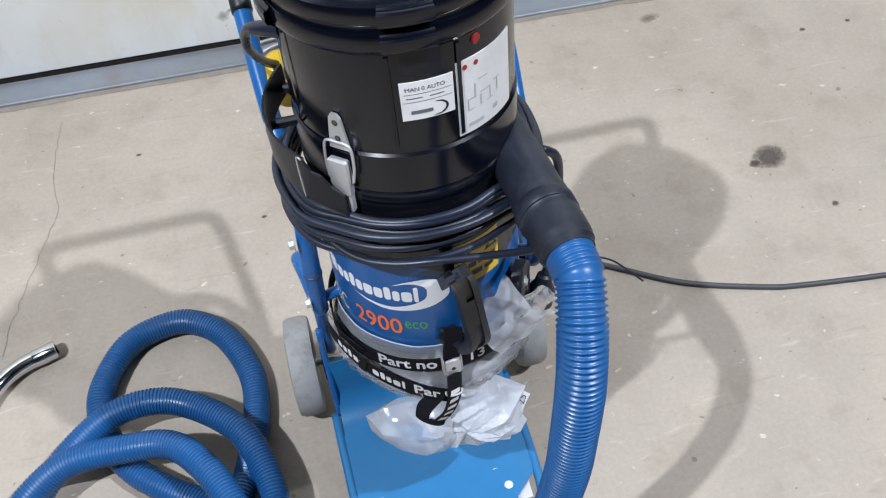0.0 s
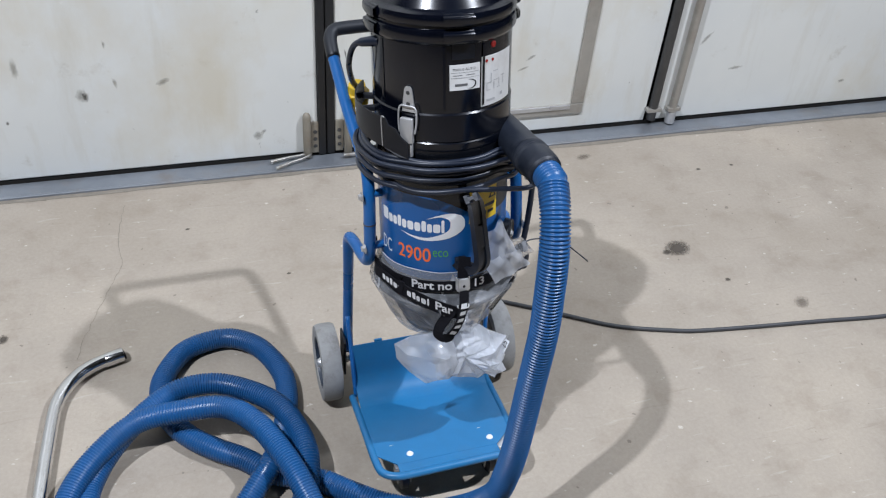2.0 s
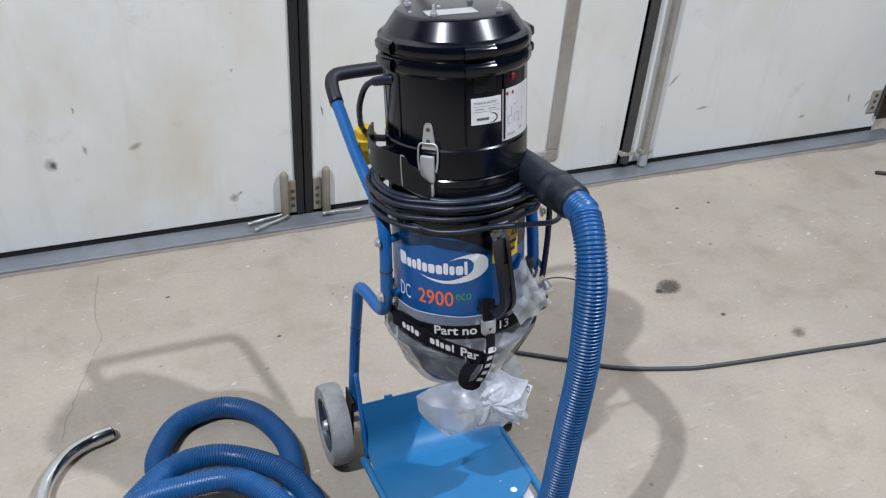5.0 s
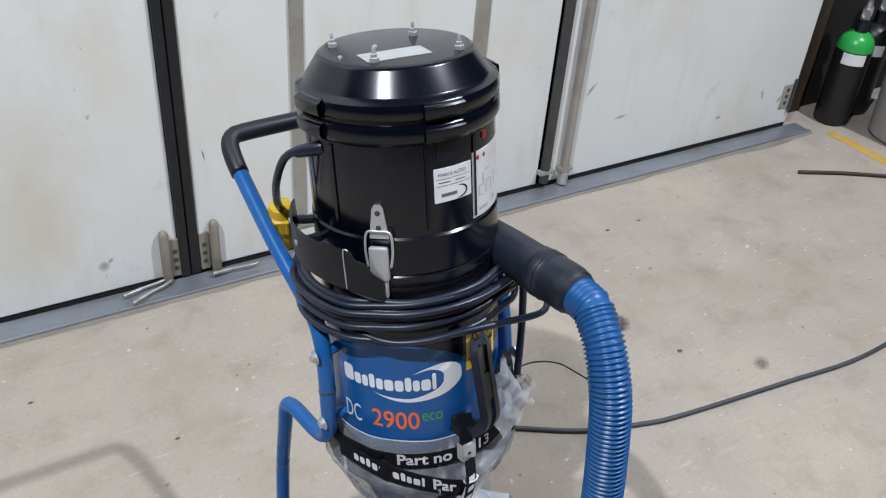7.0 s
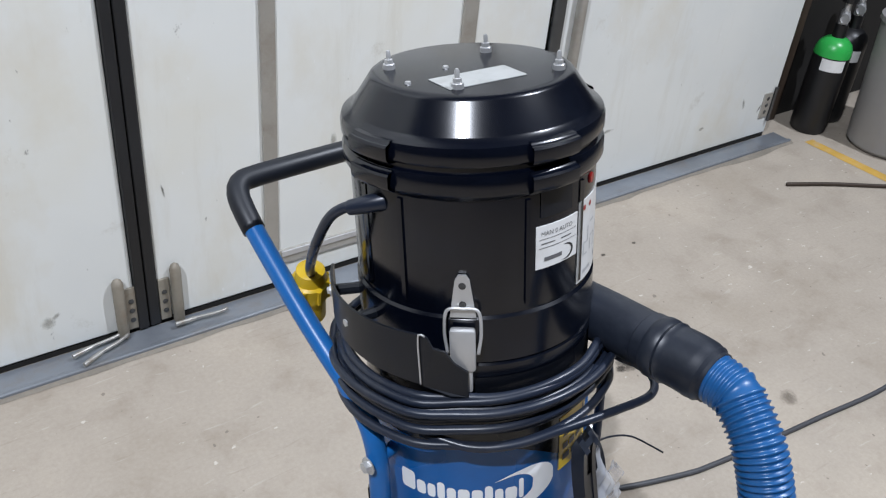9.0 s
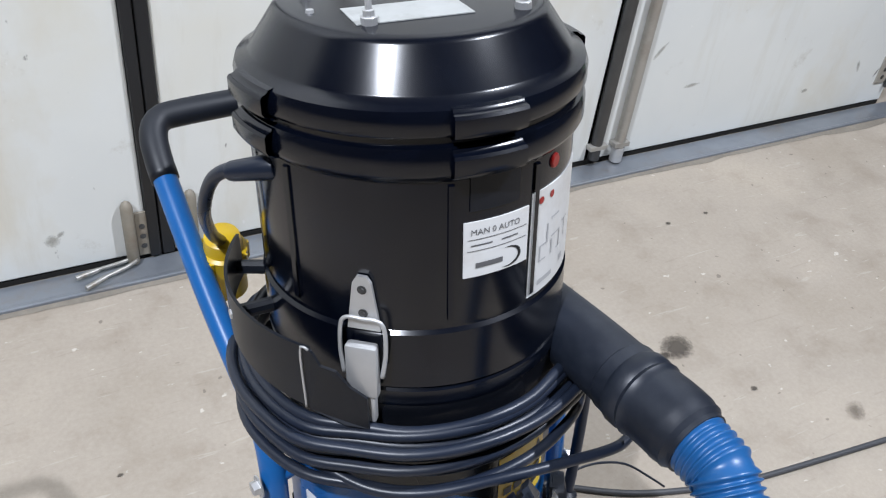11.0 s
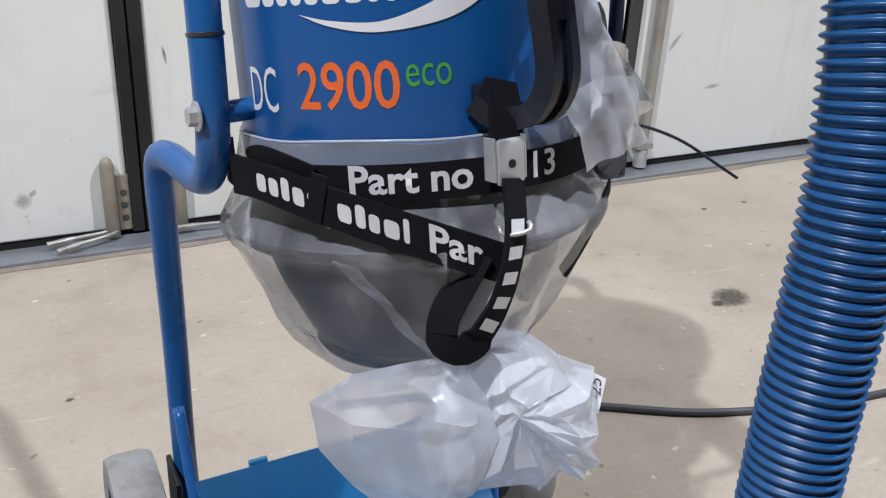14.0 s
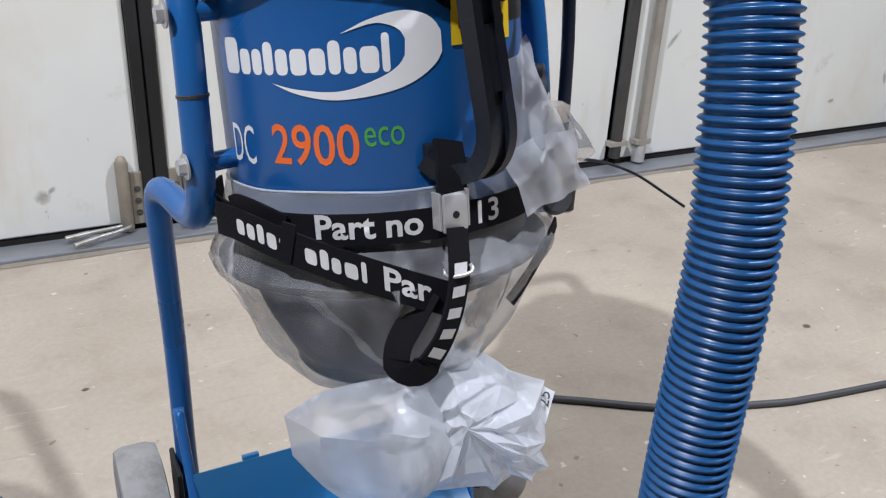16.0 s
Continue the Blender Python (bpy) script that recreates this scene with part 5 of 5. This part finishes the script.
def thin_ribbed(points, r_out, r_in, seg):
    """Narrow round ribs with wider flat grooves between them."""
    n = int(line_length(points) / (PITCH / 6))
    r_mid = r_in + 0.72 * (r_out - r_in)
    return sweep(smooth_line(points, n), lambda i: (r_in, r_in, r_in, r_mid, r_out, r_mid)[i % 6], seg)


def ribbed(points, r_out, r_in, seg):
    n = int(line_length(points) / (PITCH / 4))
    return sweep(smooth_line(points, n), lambda i: (r_out, r_out, r_in, r_in)[i % 4], seg)


hose = thing("suction_hose", "long blue ribbed suction hose, coiled on the concrete", "hose")
drop = [(0.119, -0.208, 0.941), (0.1215, -0.256, 0.9415), (0.120, -0.272, 0.936), (0.113, -0.310, 0.908), (0.107, -0.345, 0.850), (0.102, -0.368, 0.76), (0.098, -0.382, 0.672), (0.086, -0.394, 0.527), (0.071, -0.409, 0.364), (0.064, -0.402, 0.262), (0.062, -0.378, 0.172), (0.042, -0.347, 0.10), (0.0, -0.325, 0.056), (-0.063, -0.303, 0.032), (-0.167, -0.258, 0.03), (-0.236, -0.21, 0.03), (-0.294, -0.163, 0.03)]
under = [(-0.294, -0.163, 0.03), (-0.355, -0.135, 0.03), (-0.416, -0.109, 0.03), (-0.478, -0.052, 0.03), (-0.541, -0.008, 0.03), (-0.600, 0.044, 0.03), (-0.645, 0.11, 0.03), (-0.666, 0.193, 0.03), (-0.656, 0.259, 0.03), (-0.605, 0.340, 0.03), (-0.535, 0.372, 0.03), (-0.464, 0.370, 0.03), (-0.394, 0.316, 0.03), (-0.348, 0.214, 0.03), (-0.345, 0.123, 0.03), (-0.366, 0.02, 0.04), (-0.383, -0.055, 0.075), (-0.412, -0.118, 0.086), (-0.441, -0.150, 0.07), (-0.500, -0.210, 0.042), (-0.565, -0.262, 0.03), (-0.660, -0.300, 0.03), (-0.750, -0.285, 0.03), (-0.804, -0.222, 0.03), (-0.846, -0.111, 0.03)]
middle = [(-0.846, -0.111, 0.03), (-0.832, -0.05, 0.035), (-0.788, 0.025, 0.05), (-0.715, 0.098, 0.07), (-0.628, 0.150, 0.088), (-0.538, 0.160, 0.088), (-0.460, 0.130, 0.084), (-0.380, 0.056, 0.09), (-0.339, -0.038, 0.09), (-0.328, -0.130, 0.086), (-0.350, -0.215, 0.06), (-0.400, -0.280, 0.04), (-0.500, -0.360, 0.03), (-0.650, -0.410, 0.03), (-0.800, -0.370, 0.03), (-0.880, -0.260, 0.035)]
over = [(-0.880, -0.260, 0.035), (-0.893, -0.160, 0.045), (-0.872, -0.080, 0.06), (-0.810, 0.0, 0.078), (-0.715, 0.060, 0.10), (-0.590, 0.055, 0.12), (-0.503, 0.035, 0.13), (-0.440, -0.035, 0.142), (-0.393, -0.130, 0.142), (-0.360, -0.215, 0.13), (-0.333, -0.310, 0.10), (-0.330, -0.420, 0.06), (-0.360, -0.550, 0.03), (-0.420, -0.700, 0.03)]
part("hose_drop", thin_ribbed(drop, 0.0293, 0.0256, 24), HOSE_BLUE, hose, smooth=True)
part("lower_coil", ribbed(under, 0.0285, 0.0262, 18), HOSE_BLUE, hose, smooth="edges")
part("middle_coil", ribbed(middle, 0.0285, 0.0262, 18), HOSE_BLUE, hose, smooth="edges")
part("upper_coil", ribbed(over, 0.0285, 0.0262, 18), HOSE_BLUE, hose, smooth="edges")
cuff_line = [MACHINE @ Vector(p) for p in ((0.1195, -0.183, 0.902), (0.121, -0.205, 0.9015), (0.123, -0.232, 0.901), (0.1252, -0.262, 0.897))]
pts = smooth_line(cuff_line, 18)
part("cuff", sweep(pts, lambda i: 0.0355 if i == 0 else 0.0372 if i in (1, 2, 3, 5) else 0.0352 if i < 15 else 0.0340 if i < 17 else 0.0305, 32), MATT_RUBBER, hose, "black rubber hose cuff", smooth="edges")

# ---------------------------------------------------------------- chrome suction wand
wand = thing("suction_wand", "bent chrome suction wand lying on the concrete", "suction tube")
part("tube", tube([(-0.763, 0.378, 0.022), (-0.834, 0.353, 0.022), (-0.880, 0.318, 0.022), (-0.912, 0.270, 0.022), (-0.930, 0.212, 0.022), (-0.940, 0.103, 0.022), (-0.948, -0.013, 0.022), (-0.953, -0.122, 0.022), (-0.957, -0.25, 0.022), (-0.963, -0.50, 0.022), (-0.968, -0.80, 0.022)], 0.0185, 24, 0.01), CHROME, wand, smooth=True)
part("end_sleeve", sweep([(-0.760, 0.3785, 0.022), (-0.762, 0.378, 0.022), (-0.806, 0.3635, 0.022), (-0.808, 0.363, 0.022)], lambda i: (0.0185, 0.0198, 0.0198, 0.0185)[i], 24), CHROME, wand, smooth="edges")
# Flat disc closes the tube end; the dark inside is painted on it.
part("mouth", sweep([(-0.7592, 0.3788, 0.022), (-0.7590, 0.3789, 0.022)], 0.0165, 24), GAP_SHADE, wand, "near-black disc painted as the shade inside the open mouth")

# ---------------------------------------------------------------- power cable wound round the machine
cable = thing("power_cable", "black power cable wound round the machine with a yellow plug", "cable", MACHINE)
random.seed(4)
for k, (h, r, tilt) in enumerate(((0.898, 0.151, 0.010), (0.889, 0.156, 0.004), (0.878, 0.161, 0.012), (0.870, 0.153, -0.004), (0.860, 0.163, 0.006), (0.850, 0.156, 0.002), (0.842, 0.164, 0.010), (0.880, 0.168, 0.000))):
    loop_pts = []
    for j in range(25):
        a = -210 + 15 * j
        hh = h + tilt * math.sin(radians(a + 40)) + 0.004 * noise.noise(Vector((k * 3.1, j * 0.35, 0)))
        rr = r + 0.006 * noise.noise(Vector((k * 1.7, j * 0.3, 5))) + (0.010 if 130 <= a % 360 <= 215 else 0)
        if -60 < a < 10:
            hh -= 0.012
        loop_pts.append(on_drum(a, hh, rr))
    part("turn", tube(loop_pts, 0.0052, 10, 0.012), CABLE, cable, smooth=True)
part("loose_bight", tube([on_drum(-150, 0.842, 0.163), on_drum(-130, 0.832, 0.165), on_drum(-112, 0.833, 0.167), on_drum(-92, 0.838, 0.172), (0.060, -0.180, 0.835), (0.118, -0.180, 0.829), (0.146, -0.163, 0.828), (0.152, -0.140, 0.834), (0.132, -0.110, 0.846), on_drum(-30, 0.86, 0.160)], 0.0052, 12, 0.006), CABLE, cable, smooth=True)
part("lead", tube([(-0.128, -0.020, 1.098), (-0.146, -0.008, 1.097), (-0.168, 0.025, 1.078), (-0.174, 0.060, 1.032), (-0.162, 0.108, 0.980), (-0.146, 0.142, 0.948)], 0.0060, 14, 0.006), CABLE, cable, smooth=True)
part("gland", sweep([(-0.128, -0.022, 1.0985), (-0.130, -0.020, 1.098), (-0.158, 0.004, 1.090), (-0.160, 0.006, 1.089)], lambda i: (0.010, 0.011, 0.0085, 0.0075)[i], 16), CABLE, cable, smooth="edges")
dirn = Vector((0.06, 0.35, -1)).normalized()
p0 = Vector((-0.146, 0.142, 0.958))
plug = part("plug", sweep([p0 + dirn * d for d in (0, 0.004, 0.02, 0.022, 0.045, 0.047, 0.085, 0.088)], lambda i: (0.010, 0.018, 0.020, 0.024, 0.024, 0.020, 0.021, 0.016)[i], 20), YELLOW, cable, "yellow plastic plug", smooth="edges")
for k in range(8):
    a = 2 * math.pi * k / 8
    u = dirn.cross(Vector((1, 0, 0))).normalized()
    w = dirn.cross(u)
    o = (u * math.cos(a) + w * math.sin(a)) * 0.0235
    part("grip_rib", sweep([p0 + dirn * 0.022 + o, p0 + dirn * 0.045 + o], 0.003, 6), YELLOW, plug)
hang = [on_drum(-16, 0.868, 0.168), (0.185, -0.040, 0.845), (0.192, -0.035, 0.80), (0.190, -0.036, 0.73), (0.180, -0.042, 0.66), (0.170, -0.048, 0.618)]
part("hanging_lead", tube(hang, 0.0065, 12, 0.008), CABLE, cable, smooth=True)
conn = part("connector", sweep([(0.171, -0.047, 0.622), (0.170, -0.0475, 0.619), (0.167, -0.049, 0.606), (0.165, -0.050, 0.598), (0.164, -0.0505, 0.590), (0.160, -0.053, 0.566), (0.1595, -0.0535, 0.563)], lambda i: (0.008, 0.012, 0.014, 0.019, 0.021, 0.020, 0.016)[i], 20), MATT_RUBBER, cable, "black rubber connector", smooth="edges")
part("lid", lathe([(0.0, 0.006), (0.016, 0.006), (0.019, 0.0), (0.016, -0.004), (0.0, -0.004)], 24, m=Matrix.Translation((0.150, -0.072, 0.585)) @ Matrix.Rotation(radians(75), 4, "X")), GREY_CABLE, conn, "grey hinged connector cap", smooth="edges")

# ---------------------------------------------------------------- cables on the floor
trail = thing("extension_cord", "dusty grey extension cord trailing over the concrete", "cable")
part("cord", tube([(0.12, 0.46, 0.0065), (0.25, 0.43, 0.0065), (0.362, 0.379, 0.0065), (0.517, 0.291, 0.0065), (0.665, 0.208, 0.0065), (0.84, 0.152, 0.0065), (0.929, 0.135, 0.0065), (1.10, 0.116, 0.0065), (1.32, 0.095, 0.0065), (1.55, 0.072, 0.0065), (1.75, 0.078, 0.0065), (2.1, 0.11, 0.0065), (2.7, 0.10, 0.0065)], 0.0065, 12, 0.012), GREY_CABLE, trail, smooth=True)
wire = thing("thin_wire", "thin black wire end sticking out beside the machine", "wire")
part("wire", tube([(0.165, -0.06, 0.600), (0.19, -0.04, 0.608), (0.215, -0.032, 0.610), (0.255, -0.030, 0.602), (0.298, -0.036, 0.585), (0.330, -0.055, 0.564), (0.347, -0.068, 0.552)], 0.0016, 8, 0.006), CABLE, wire, smooth=True)
